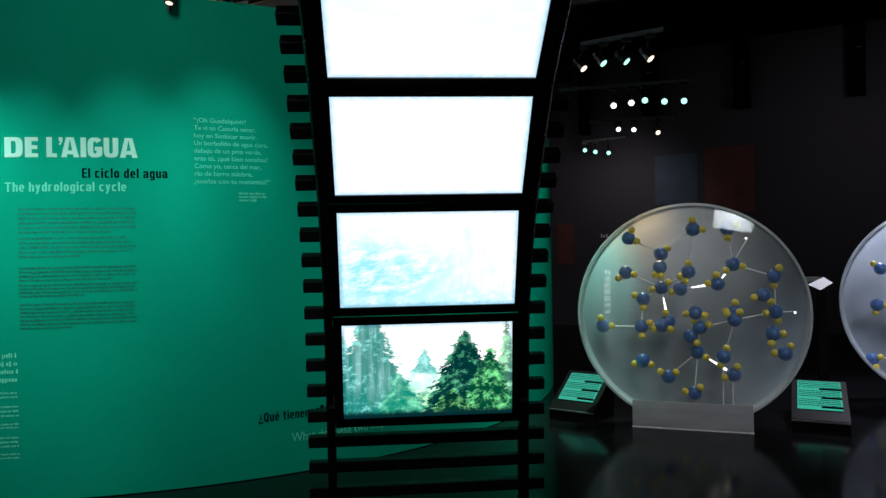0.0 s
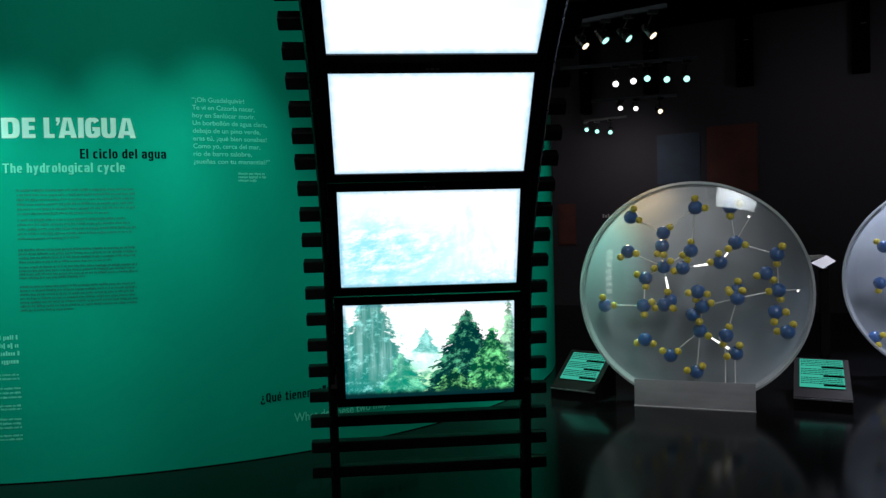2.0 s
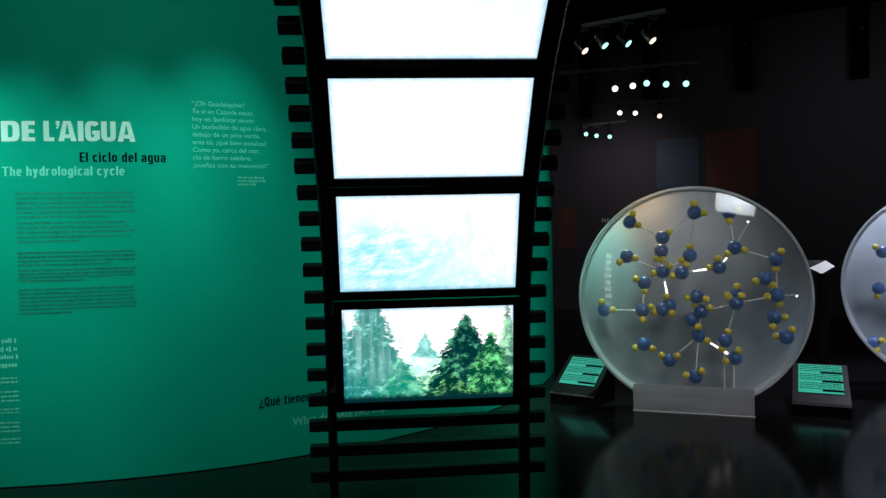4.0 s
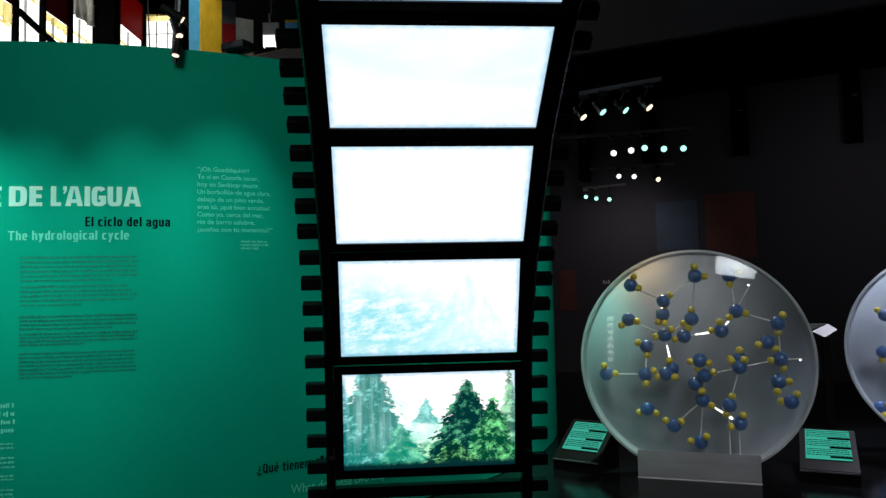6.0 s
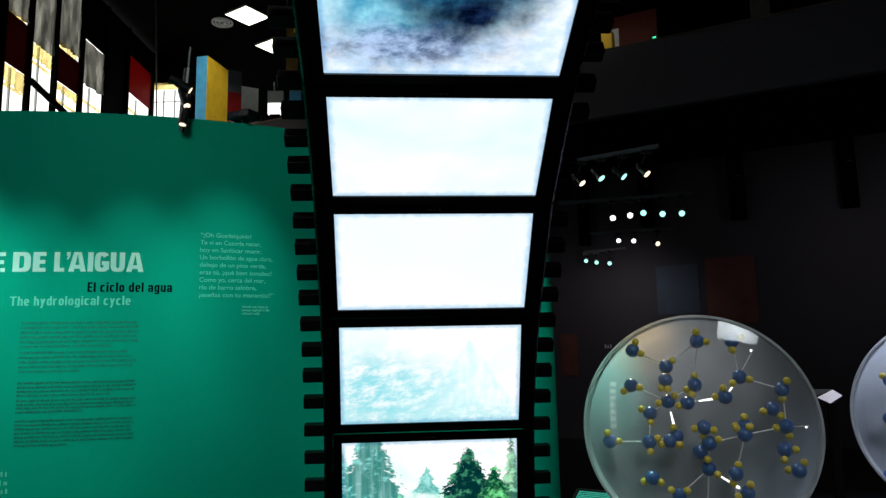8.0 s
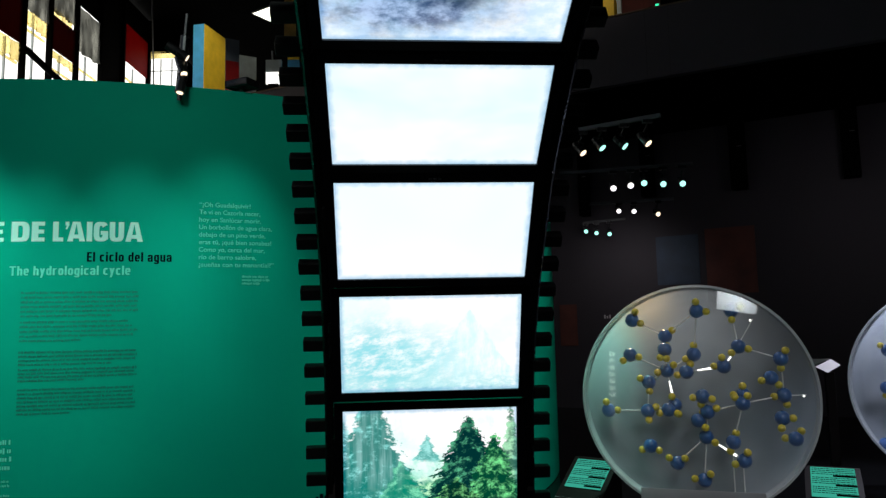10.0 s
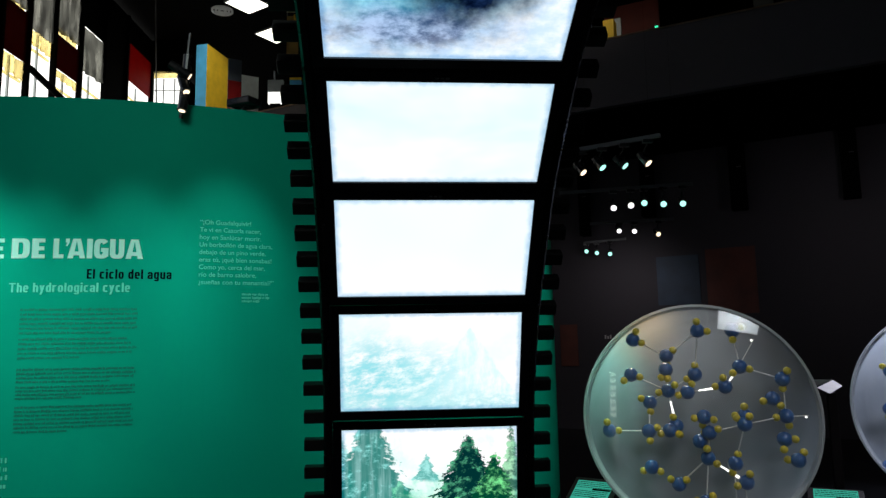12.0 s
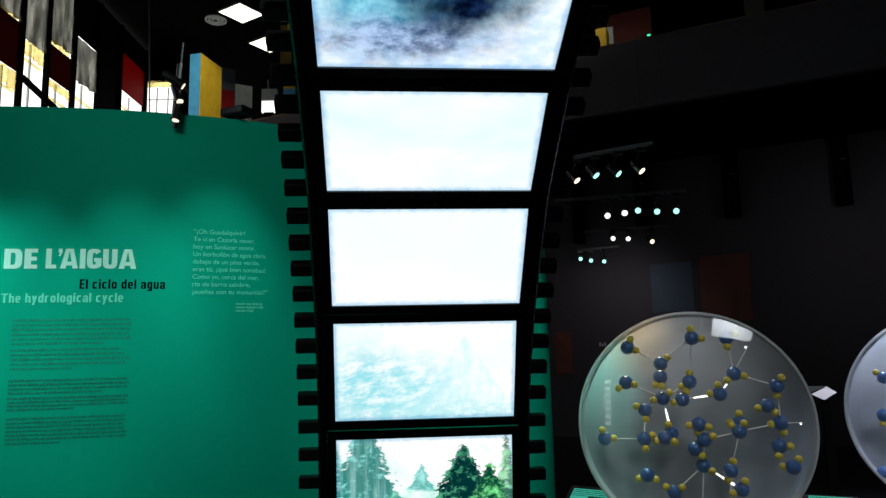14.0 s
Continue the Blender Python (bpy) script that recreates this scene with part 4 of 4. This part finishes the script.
def kiosk(m, label, run=0.42, rise=0.27, low=0.11, long_edge=0.35):
    k = thing("reading_desk", m, label, "reading desk", "reading desks")
    bm = bmesh.new()
    prof = [(0.0, 0.0), (0.0, 0.10), (run, 0.10 + rise), (run + 0.03, 0.10 + rise), (run + 0.03, 0.0)]
    sides = [[bm.verts.new((x, y, z)) for y, z in prof] for x in (-0.215, 0.215)]
    bm.faces.new(sides[0])
    bm.faces.new(sides[1][::-1])
    for i in range(5):
        j = (i + 1) % 5
        bm.faces.new((sides[0][i], sides[1][i], sides[1][j], sides[0][j]))
    part("body", bm, M_KIOSK, k, "black laminate body")
    tilt = math.degrees(math.atan2(rise, run))
    top = part("panel", box_bm(-0.17, 0.17, low, low + long_edge, 0.0, 0.008, bevel=0.002), M_PANEL, k, "backlit green text panel", m=pose(0, 0, 0.104, tilt, 0, 0))
    rng = random.Random(3)
    for i in range(15):
        bm = bmesh.new()
        y = low + long_edge * (0.932 - i * 0.0634)
        if i in (4, 9, 14):
            box(bm, rng.uniform(-0.07, 0.04), 0.171, y - 0.012 * long_edge, y + 0.052 * long_edge, 0.0085, 0.0105)
        else:
            x = -0.160
            while x < 0.155:
                w = rng.uniform(0.006, 0.03)
                box(bm, x, min(0.165, x + w), y, y + long_edge * rng.uniform(0.018, 0.026), 0.0085, 0.0095)
                x += w + rng.uniform(0.003, 0.007)
        part("print", bm, M_PANELINK, top)
    part("front_strip", box_bm(-0.215, 0.215, -0.012, -0.002, 0.082, 0.094), M_GREYMETAL, k, "grey metal edge strip")
    return k


kiosk(pose(1.11, 6.52, 0, 0, 0, -36), "low black reading desk with glowing green panel beside teal wall")
kiosk(pose(3.04, 5.95, 0, 0, 0, -26), "low black reading desk with glowing green panel between two cases", 0.67, 0.206, 0.165, 0.505)
card = thing("folded_card", pose(3.63, 7.05, 0, 0, 0, -20), "white folded card on a thin dark stand", "sign")
part("stand", box_bm(-0.04, 0.04, -0.04, 0.04, 0, 1.09, bevel=0.005), M_KIOSK, card, "dark stand")
part("foot", box_bm(-0.16, 0.16, -0.16, 0.16, 0, 0.015), M_KIOSK, card, "dark foot plate")
bm = bmesh.new()
for corners, lean in ((((-0.12, -0.01), (0.03, 0.058), (0.10, 0.005), (-0.02, -0.062)), 1.1), (((-0.13, 0.062), (0.028, 0.060), (-0.12, -0.006)), -0.9)):
    sheets = [[bm.verts.new((x, 0.05 + lean * (z - 0.06) + d, 1.15 + z)) for x, z in corners] for d in (0.0, 0.006)]
    bm.faces.new(sheets[0])
    bm.faces.new(sheets[1][::-1])
    for i in range(len(corners)):
        j = (i + 1) % len(corners)
        bm.faces.new((sheets[0][j], sheets[0][i], sheets[1][i], sheets[1][j]))
bmesh.ops.recalc_face_normals(bm, faces=bm.faces[:])
part("card", bm, M_PAPER, card, "white card")

# ---- lamp tracks under the gallery ----


def lamp_track(a, b, lamps, high):
    """A ceiling track from a to b with small spotlights; lamps: share along it, drop, colour, turn."""
    a, b = Vector(a), Vector(b)
    tr = thing("lamp_track", Matrix.Translation((a + b) / 2), "dark ceiling track with small bright spotlights under the gallery", "track lighting", "lamp tracks")
    o = (a + b) / 2
    bm = bmesh.new()
    q = (b - a).to_track_quat("X", "Z").to_matrix().to_4x4()
    box(bm, -(b - a).length / 2, (b - a).length / 2, -0.02, 0.02, -0.02, 0.02, q)
    part("track", bm, M_GREYMETAL, tr, "grey metal track")
    for s in (0.12, 0.88):
        bm = bmesh.new()
        p = a.lerp(b, s) - o
        cyl(bm, p, p + Vector((0, 0, high - o.z)), 0.0007, n=6)
        part("hanger", bm, M_BLACK, tr)
    for s, drop, mat, turn in lamps:
        p = a.lerp(b, s) - o
        way = Vector((-0.35 + turn, -1.0, -0.45 if high < 8 or a.y > 8 else -1.8)).normalized()
        head = p + Vector((0, 0, -drop))
        neck = head - way * 0.07
        bm = bmesh.new()
        box(bm, p.x - 0.05, p.x + 0.05, p.y - 0.025, p.y + 0.025, p.z - 0.055, p.z - 0.021)
        cyl(bm, p - Vector((0, 0, 0.055)), neck + Vector((0, 0, 0.06)), 0.009, n=8)
        cyl(bm, neck + Vector((-0.048, 0, 0.06)), neck + Vector((0.048, 0, 0.06)), 0.007, n=6)
        for e in (-0.046, 0.046):
            cyl(bm, neck + Vector((e, 0, 0.06)), neck + Vector((e, 0, -0.005)), 0.006, n=6)
        cyl(bm, head - way * 0.15, head - way * 0.06, 0.030, 0.036, 14)
        cyl(bm, head - way * 0.06, head, 0.036, 0.046, 14)
        body = part("spotlight", bm, M_STEEL, tr, "black spotlight")
        bm = bmesh.new()
        cyl(bm, head + way * 0.001, head + way * 0.004, 0.038, n=14)
        part("lens", bm, mat, body, "bright lamp")


W_, G_, Y_ = M_LAMPW, M_LAMPG, M_LAMPY
lamp_track((1.41, 7.46, 3.6), (2.14, 6.97, 3.6), [(0.07, 0.25, Y_, 1.6), (0.31, 0.23, G_, 1.5), (0.58, 0.25, G_, 1.9), (0.85, 0.26, Y_, 1.6)], 8.14)
lamp_track((1.56, 9.60, 3.6), (3.19, 9.16, 3.6), [(0.41, 0.25, W_, 0.2), (0.54, 0.23, W_, 0.2), (0.64, 0.21, G_, 0.1), (0.78, 0.24, G_, 0.2), (0.92, 0.25, G_, 0.2)], 8.14)
lamp_track((2.45, 12.10, 3.6), (3.75, 11.75, 3.6), [(0.35, 0.15, W_, 0.2), (0.53, 0.17, W_, 0.2), (0.81, 0.24, Y_, 0.5)], 5.16)
lamp_track((2.70, 14.0, 3.55), (3.40, 13.55, 3.55), [(0.06, 0.17, G_, 0.1), (0.31, 0.22, G_, 0.1), (0.62, 0.26, G_, 0.1)], 5.16)

# hanging loudspeaker columns and dim coloured rectangles by the rear wall (x along the wall from its origin)
for x, w, low in ((-2.66, 0.17, 3.71), (-1.42, 0.23, 3.96), (0.18, 0.26, 3.92), (1.93, 0.26, 3.93)):
    sp = thing("loudspeaker_column", REAR @ pose(x, -0.13, 0), "black column loudspeaker hanging under the gallery", "loudspeaker", "hanging loudspeakers")
    part("cabinet", box_bm(-w / 2, w / 2, -0.12, 0.12, low, 5.16, bevel=0.01), M_BLACK, sp)
    part("badge", box_bm(0.0, 0.08, -0.126, -0.121, low + 0.75, low + 0.765), M_GREYMETAL, sp)
for x0, x1, z0, z1, mt, lab in ((-1.36, -0.60, 2.3, 3.2, M_DIMBLUE, "dim blue rectangle on the rear wall"), (-0.48, 0.36, 2.1, 3.28, M_DIMRED, "dim rust red rectangle on the rear wall"), (-3.3, -2.95, 1.2, 2.0, M_DIMRED, "dim red rectangle on the rear wall")):
    whole("poster", box_bm(x0, x1, -0.02, -0.003, z0, z1), mt, lab, "poster", "", REAR, group="posters")
marks = thing("wall_sign", REAR @ pose(-2.35, -0.01, 1.74), "small white marks of a sign on the rear wall", "sign")
for s in range(3):
    part("mark", box_bm(-0.06 + 0.05 * s, -0.03 + 0.05 * s, -0.006, 0.0, -0.03, 0.04 - 0.02 * (s % 2)), M_PAPER, marks)

# ---- upstairs behind the gallery edge: window front with blinds ----
FX = -6.0
whole("backdrop", box_bm(FX - 0.30, FX - 0.26, 7.5, 21, 4.0, 8.1), M_DAY, "bright daylight outside the windows", "backdrop", "structure")
EDGES = [8.7, 9.53, 10.18, 10.88, 11.69, 12.55, 13.43, 14.6, 16.2, 17.5]
front = thing("window_front", pose(FX, 0, 0.06), "tall gallery window front with grey blinds at several heights", "window", "", "structure")
for y in EDGES:
    part("mullion", box_bm(-0.06, 0.02, y - 0.03, y + 0.03, 3.95, 8.0), M_BLACK, front)
part("sill", box_bm(-0.15, 0.02, 8.7, 17.5, 3.95, 4.6), M_BLACK, front)


def strip(name, i, z0, z1, mat, off, label=""):
    y0, y1 = EDGES[i] + 0.03, EDGES[i + 1] - 0.03
    if name == "panel":
        part(name, box_bm(off, off + 0.012, y0, y1, z0, z1), mat, front, label)
        return
    # hanging fabric: soft folds, a slightly uneven lower hem
    rng = random.Random(int(z0 * 100) + i)
    bm = bmesh.new()
    n, m = 14, 6
    push = [rng.uniform(-0.022, 0.022) for _ in range(n + 1)]
    hem = rng.uniform(-0.04, 0.04)
    grids = []
    for d in (0.0, 0.004):
        grids.append([[bm.verts.new((off + d + push[k] * (1.2 - 0.9 * r / m) + 0.01 * math.sin(2.3 * r + k), y0 + (y1 - y0) * k / n,
                                     z0 + (z1 - z0) * r / m + (1 - r / m) * (hem * (k / n - 0.5) + 0.15 * push[k]))) for k in range(n + 1)] for r in range(m + 1)])
    for g in grids:
        for r in range(m):
            for k in range(n):
                bm.faces.new((g[r][k], g[r][k + 1], g[r + 1][k + 1], g[r + 1][k]))
    for k in range(n):
        bm.faces.new((grids[0][0][k], grids[0][0][k + 1], grids[1][0][k + 1], grids[1][0][k]))
    part(name, bm, mat, front, label, True)


# cream strips put the yellowish glow along the windows' bright edges into colour
strip("panel", 0, 4.6, 8.0, M_BLACK, -0.03)
strip("blind", 1, 6.50, 8.0, M_BLIND, -0.05, "grey fabric blind")
strip("panel", 1, 5.72, 6.47, M_DKRED, -0.03, "dark red panel")
strip("blind", 1, 5.45, 5.72, M_CREAM, -0.05, "cream strip")
strip("blind", 2, 6.32, 8.0, M_BLIND, -0.05, "grey fabric blind")
strip("blind", 2, 6.08, 6.32, M_CREAM, -0.05, "cream strip")
strip("blind", 3, 6.62, 8.0, M_BLIND, -0.05, "grey fabric blind")
strip("panel", 3, 5.98, 6.53, M_DKRED, -0.03, "dark red panel")
strip("blind", 3, 5.85, 5.98, M_CREAM, -0.05, "cream strip")
strip("blind", 1, 6.42, 6.56, M_CREAM, -0.08, "cream strip")
strip("blind", 3, 6.50, 6.68, M_CREAM, -0.08, "cream strip")
strip("panel", 4, 7.05, 8.0, M_BLACK, -0.03)
strip("blind", 4, 6.28, 7.05, M_BLIND, -0.05, "grey fabric blind")
strip("panel", 5, 4.6, 8.0, M_BLACK, -0.03)
strip("panel", 6, 7.5, 8.0, M_BLACK, -0.03)
strip("panel", 6, 6.75, 7.5, M_RED, -0.03, "red panel")
strip("panel", 7, 4.6, 8.0, M_BLACK, -0.03)
strip("panel", 8, 4.6, 8.0, M_BLACK, -0.03)
for i, z0, z1 in ((1, 4.6, 5.72), (2, 4.6, 6.32), (3, 4.6, 5.98), (4, 4.6, 6.28), (6, 4.6, 6.75)):
    mid = (EDGES[i] + EDGES[i + 1]) / 2
    part("sash_bar", box_bm(-0.10, -0.07, mid - 0.012, mid + 0.012, z0, z1), M_WPANEL, front, "pale sash bar")
    part("sash_bar", box_bm(-0.10, -0.07, EDGES[i] + 0.03, EDGES[i + 1] - 0.03, z1 - 0.30, z1 - 0.27), M_CREAM, front, "cream sash bar")
bm = bmesh.new()
cyl(bm, (0.08, 10.1, 5.62), (0.08, 11.2, 5.45), 0.05)
part("bar", bm, M_BLACK, front, "dark slanting bar")
cross = thing("window_cross", pose(FX, 14.66, 0), "gallery window facing the hall with a cream strip at its head", "window", "", "structure")
part("pane", box_bm(0.0, 0.66, 0.05, 0.06, 4.6, 7.40), M_DAY, cross, "bright daylit pane")
# cream strip: the pane's yellowish upper glow, put into colour
part("blind", box_bm(0.0, 0.67, -0.01, 0.0, 7.27, 7.42, bevel=0.003), M_CREAM, cross, "cream strip at the window head")
part("head", box_bm(0.0, 0.74, 0.0, 0.08, 7.425, 8.12), M_BLACK, cross)
part("jamb", box_bm(0.675, 0.74, 0.0, 0.08, 4.6, 7.42), M_BLACK, cross)
for x in (0.20, 0.43):
    part("sash_bar", box_bm(x, x + 0.02, 0.02, 0.045, 4.6, 7.27), M_WPANEL, cross, "pale sash bar")
for z in (6.65, 7.0):
    part("sash_bar", box_bm(0.0, 0.67, 0.012, 0.018, z, z + 0.018), M_WPANEL, cross, "pale sash bar")
# invented hanging strip for the gold, cream and yellow patches between the rungs
banner = thing("hanging_patches", pose(-2.66, 12.4, 8.13), "dull gold, cream and yellow patches hung from the ceiling", "banner")
part("cloth", box_bm(-0.07, 0.14, 0.0, 0.012, -1.65, -0.62), M_GOLD, banner, "dull gold patch")
part("head", box_bm(-0.07, 0.10, -0.012, -0.002, -0.56, -0.25, bevel=0.003), M_CLOTH, banner, "cream head")
part("tag", box_bm(0.06, 0.11, -0.014, -0.002, -0.72, -0.60), M_YPANEL, banner, "yellow tag")
part("hanger", box_bm(-0.075, -0.055, 0.0, 0.01, -0.62, 0.0), M_GREYMETAL, banner)
whole("upper_wall", box_bm(-6.2, 9, 19.0, 19.2, 3.95, 8), M_BLACK, "dark wall at the back of the gallery", "wall", "structure")

pillar = thing("coloured_pillar", pose(-4.0, 12.0, 5.0, 0, 0, 77), "square exhibition pillar painted yellow and blue", "pillar")
part("core", box_bm(0.006, 0.684, 0.006, 0.204, 0, 1.835), M_BLACK, pillar)
part("face", box_bm(0, 0.69, 0, 0.005, 0, 1.84), M_YPANEL, pillar, "yellow face")
part("face", box_bm(0, 0.005, 0.006, 0.21, 0, 1.84), M_BPANEL, pillar, "blue face")
for x, y, z, w, mt, lab in ((-3.87, 13.2, 7.05, 0.25, M_DIMBLUE, "dim grey board"), (-3.93, 14.2, 7.12, 0.50, M_WPANEL, "pale grey board")):
    p = thing("exhibition_panel", pose(x, y, 5.0, 0, 0, 30), lab + " on the gallery floor", "panel", "gallery panels")
    part("board", box_bm(-w / 2, w / 2, 0, 0.05, 0.02, z - 5.0), mt, p)
    if w < 0.3:
        part("panel", box_bm(-w / 2, w / 2, -0.012, -0.002, 0.1, 1.62), M_REDP, p, "dark red lower panel")
    part("foot", box_bm(-w / 2, w / 2, -0.1, 0.15, 0, 0.02), M_GREYMETAL, p)

for x, y in ((-3.63, 13.1), (-3.42, 14.5)):
    cl = thing("ceiling_light", pose(x, y, 8.10, 0, 0, 56), "square warm white ceiling panel light", "ceiling light", "ceiling lights")
    part("frame", box_bm(-0.31, 0.31, -0.31, 0.31, 0, 0.03), M_GREYMETAL, cl)
    part("diffuser", box_bm(-0.285, 0.285, -0.285, 0.285, -0.006, -0.001), M_CEILLAMP, cl, "glowing diffuser")
vent = thing("ceiling_vent", pose(-4.19, 13.37, 8.10), "round grey ceiling vent", "vent")
for r in (0.05, 0.11, 0.17):
    part("ring", ring_bm([(r, -0.01), (r + 0.035, -0.01), (r + 0.035, 0.02), (r, 0.02)], 28), M_VENT, vent, m=pose(0, 0, 0, 90, 0, 0))

# spotlight cluster, projector and rod above the drum
clus = thing("spotlight_cluster", pose(-1.73, 4.72, 3.25), "black spotlights clamped to a pole above the teal wall", "spotlight")
bm = bmesh.new()
cyl(bm, (-0.055, 0.13, -0.1), (-0.02, 0.13, 0.36), 0.03)
cyl(bm, (-0.022, 0.13, 0.36), (-0.01, 0.13, 0.52), 0.010)
part("pole", bm, M_STEEL, clus)
for z, dx, w in ((0.20, -0.02, (0.7, 0.25, -0.45)), (0.10, 0.0, (0.35, -0.3, -0.8)), (-0.02, 0.0, (-0.1, -0.2, -1.0))):
    w = Vector(w).normalized()
    c = Vector((dx, 0.02, z))
    bm = bmesh.new()
    cyl(bm, c - w * 0.09, c + w * 0.06, 0.028, 0.034, 14)
    b = part("spotlight", bm, M_STEEL, clus, "black spotlight")
    bm = bmesh.new()
    cyl(bm, c + w * 0.061, c + w * 0.064, 0.022, n=14)
    part("lens", bm, M_LAMPY, b, "bright lamp")
proj = thing("projector", pose(-1.40, 4.99, 3.25, 0, 0, -25), "small black projector on a bracket above the wall", "projector")
part("body", box_bm(-0.10, 0.10, -0.06, 0.08, 0.03, 0.085, bevel=0.01), M_STEEL, proj)
part("bracket", box_bm(-0.01, 0.01, -0.01, 0.02, -0.0, 0.03), M_GREYMETAL, proj)
bm = bmesh.new()
cyl(bm, (-4.58, 11.4, 5.0), (-4.70, 11.4, 7.99), 0.012, n=8)
whole("cable", bm, M_GREYMETAL, "thin grey cable to the ceiling", "cable")

# things seen over the parapet on the other side
tag = thing("yellow_box", EDGE @ pose(-1.66, 0.30, 5.30), "small yellow box behind the parapet", "box")
part("body", box_bm(-0.10, 0.07, 0, 0.2, 0, 1.36, bevel=0.01), M_YPANEL, tag)
for x, y, w, h, mt, lab in ((-1.75, 2.4, 1.0, 2.55, M_MAROON, "dark red panel on the gallery"), (-1.92, 1.6, 0.30, 1.95, M_WPANEL, "pale grey panel on the gallery"), (0.50, 1.9, 0.30, 2.75, M_POST, "tall dim grey panel on the gallery")):
    p = thing("exhibition_panel", EDGE @ pose(x, y, 5.30), lab, "panel", "gallery panels")
    part("board", box_bm(-w / 2, w / 2, 0, 0.06, 0.02, h), mt, p)
    part("foot", box_bm(-w / 2, w / 2, -0.1, 0.15, 0, 0.02), M_KIOSK, p)

# far bright window over the parapet, built as an added glowing box
far_glow = thing("far_window_glow", pose(-3.89, 16.5, 5.30), "glowing box on a dark stand, standing in for a far bright window", "light box")
part("stand", box_bm(-0.12, 0.12, 0, 0.1, 0, 2.03), M_KIOSK, far_glow, "dark stand")
part("panel", box_bm(-0.16, 0.16, -0.01, 0.09, 2.03, 2.30), M_DAY, far_glow, "glowing white panel")
part("hood", box_bm(-0.17, 0.19, 0, 0.1, 2.30, 2.60), M_WPANEL, far_glow, "grey hood")
bm = bmesh.new()
cyl(bm, (-0.02, 0.05, 2.60), (-0.03, 0.05, 2.83), 0.02, n=10)
part("pole", bm, M_WPANEL, far_glow)
blue_box = thing("hanging_box", pose(-3.43, 16.6, 8.13), "small blue and yellow box hanging from the ceiling", "box")
part("body", box_bm(-0.14, 0.14, 0, 0.2, -0.50, -0.20), M_BPANEL, blue_box, "blue body")
part("lid", box_bm(-0.14, 0.14, -0.005, 0.2, -0.20, -0.14), M_YPANEL, blue_box, "yellow lid")
part("hanger", box_bm(-0.01, 0.01, 0.09, 0.11, -0.14, 0), M_STEEL, blue_box)
exit_lamp = thing("sign_lamp", EDGE @ pose(-0.92, 0.07, 6.225), "small green signal lamp on the parapet rail", "lamp")
part("body", box_bm(-0.10, 0.06, -0.03, 0.03, 0, 0.03, bevel=0.004), M_STEEL, exit_lamp)
part("lens", box_bm(0.0, 0.05, -0.034, -0.031, 0.005, 0.05), M_EXIT, exit_lamp, "green glowing lens")

# added pale blue glow panes, never in view, for the acrylic to mirror
side = thing("mirrored_glow_side", pose(FX, 0, 0), "added pale blue glow panes with dark bars, mirrored in the acrylic", "window", "", "structure")
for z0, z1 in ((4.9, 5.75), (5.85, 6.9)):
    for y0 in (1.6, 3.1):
        part("pane", box_bm(-0.10, -0.08, y0, y0 + 1.4, z0, z1), M_MIRRORBLUE, side, "pale blue lit pane")
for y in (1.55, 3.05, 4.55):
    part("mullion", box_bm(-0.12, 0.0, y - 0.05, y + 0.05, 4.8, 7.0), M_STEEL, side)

# added glowing panes, never in view, for the white squares mirrored in the dome
show = thing("mirrored_panes", pose(-5.6, 0.0, 0, 0, 0, 45), "added narrow column of glowing white panes, mirrored in the acrylic", "showcase")
part("body", box_bm(-0.08, 0.0, -0.26, 0.26, 0, 3.2, bevel=0.01), M_STEEL, show, "black frame")
for k in range(7):
    part("pane", box_bm(0.003, 0.012, -0.20, 0.20, 0.12 + 0.43 * k, 0.40 + 0.43 * k), M_MIRRORWHITE, show, "white lit pane")
    part("shelf", box_bm(0.013, 0.06, -0.24, 0.24, 0.06 + 0.43 * k, 0.09 + 0.43 * k), M_STEEL, show, "black shelf")
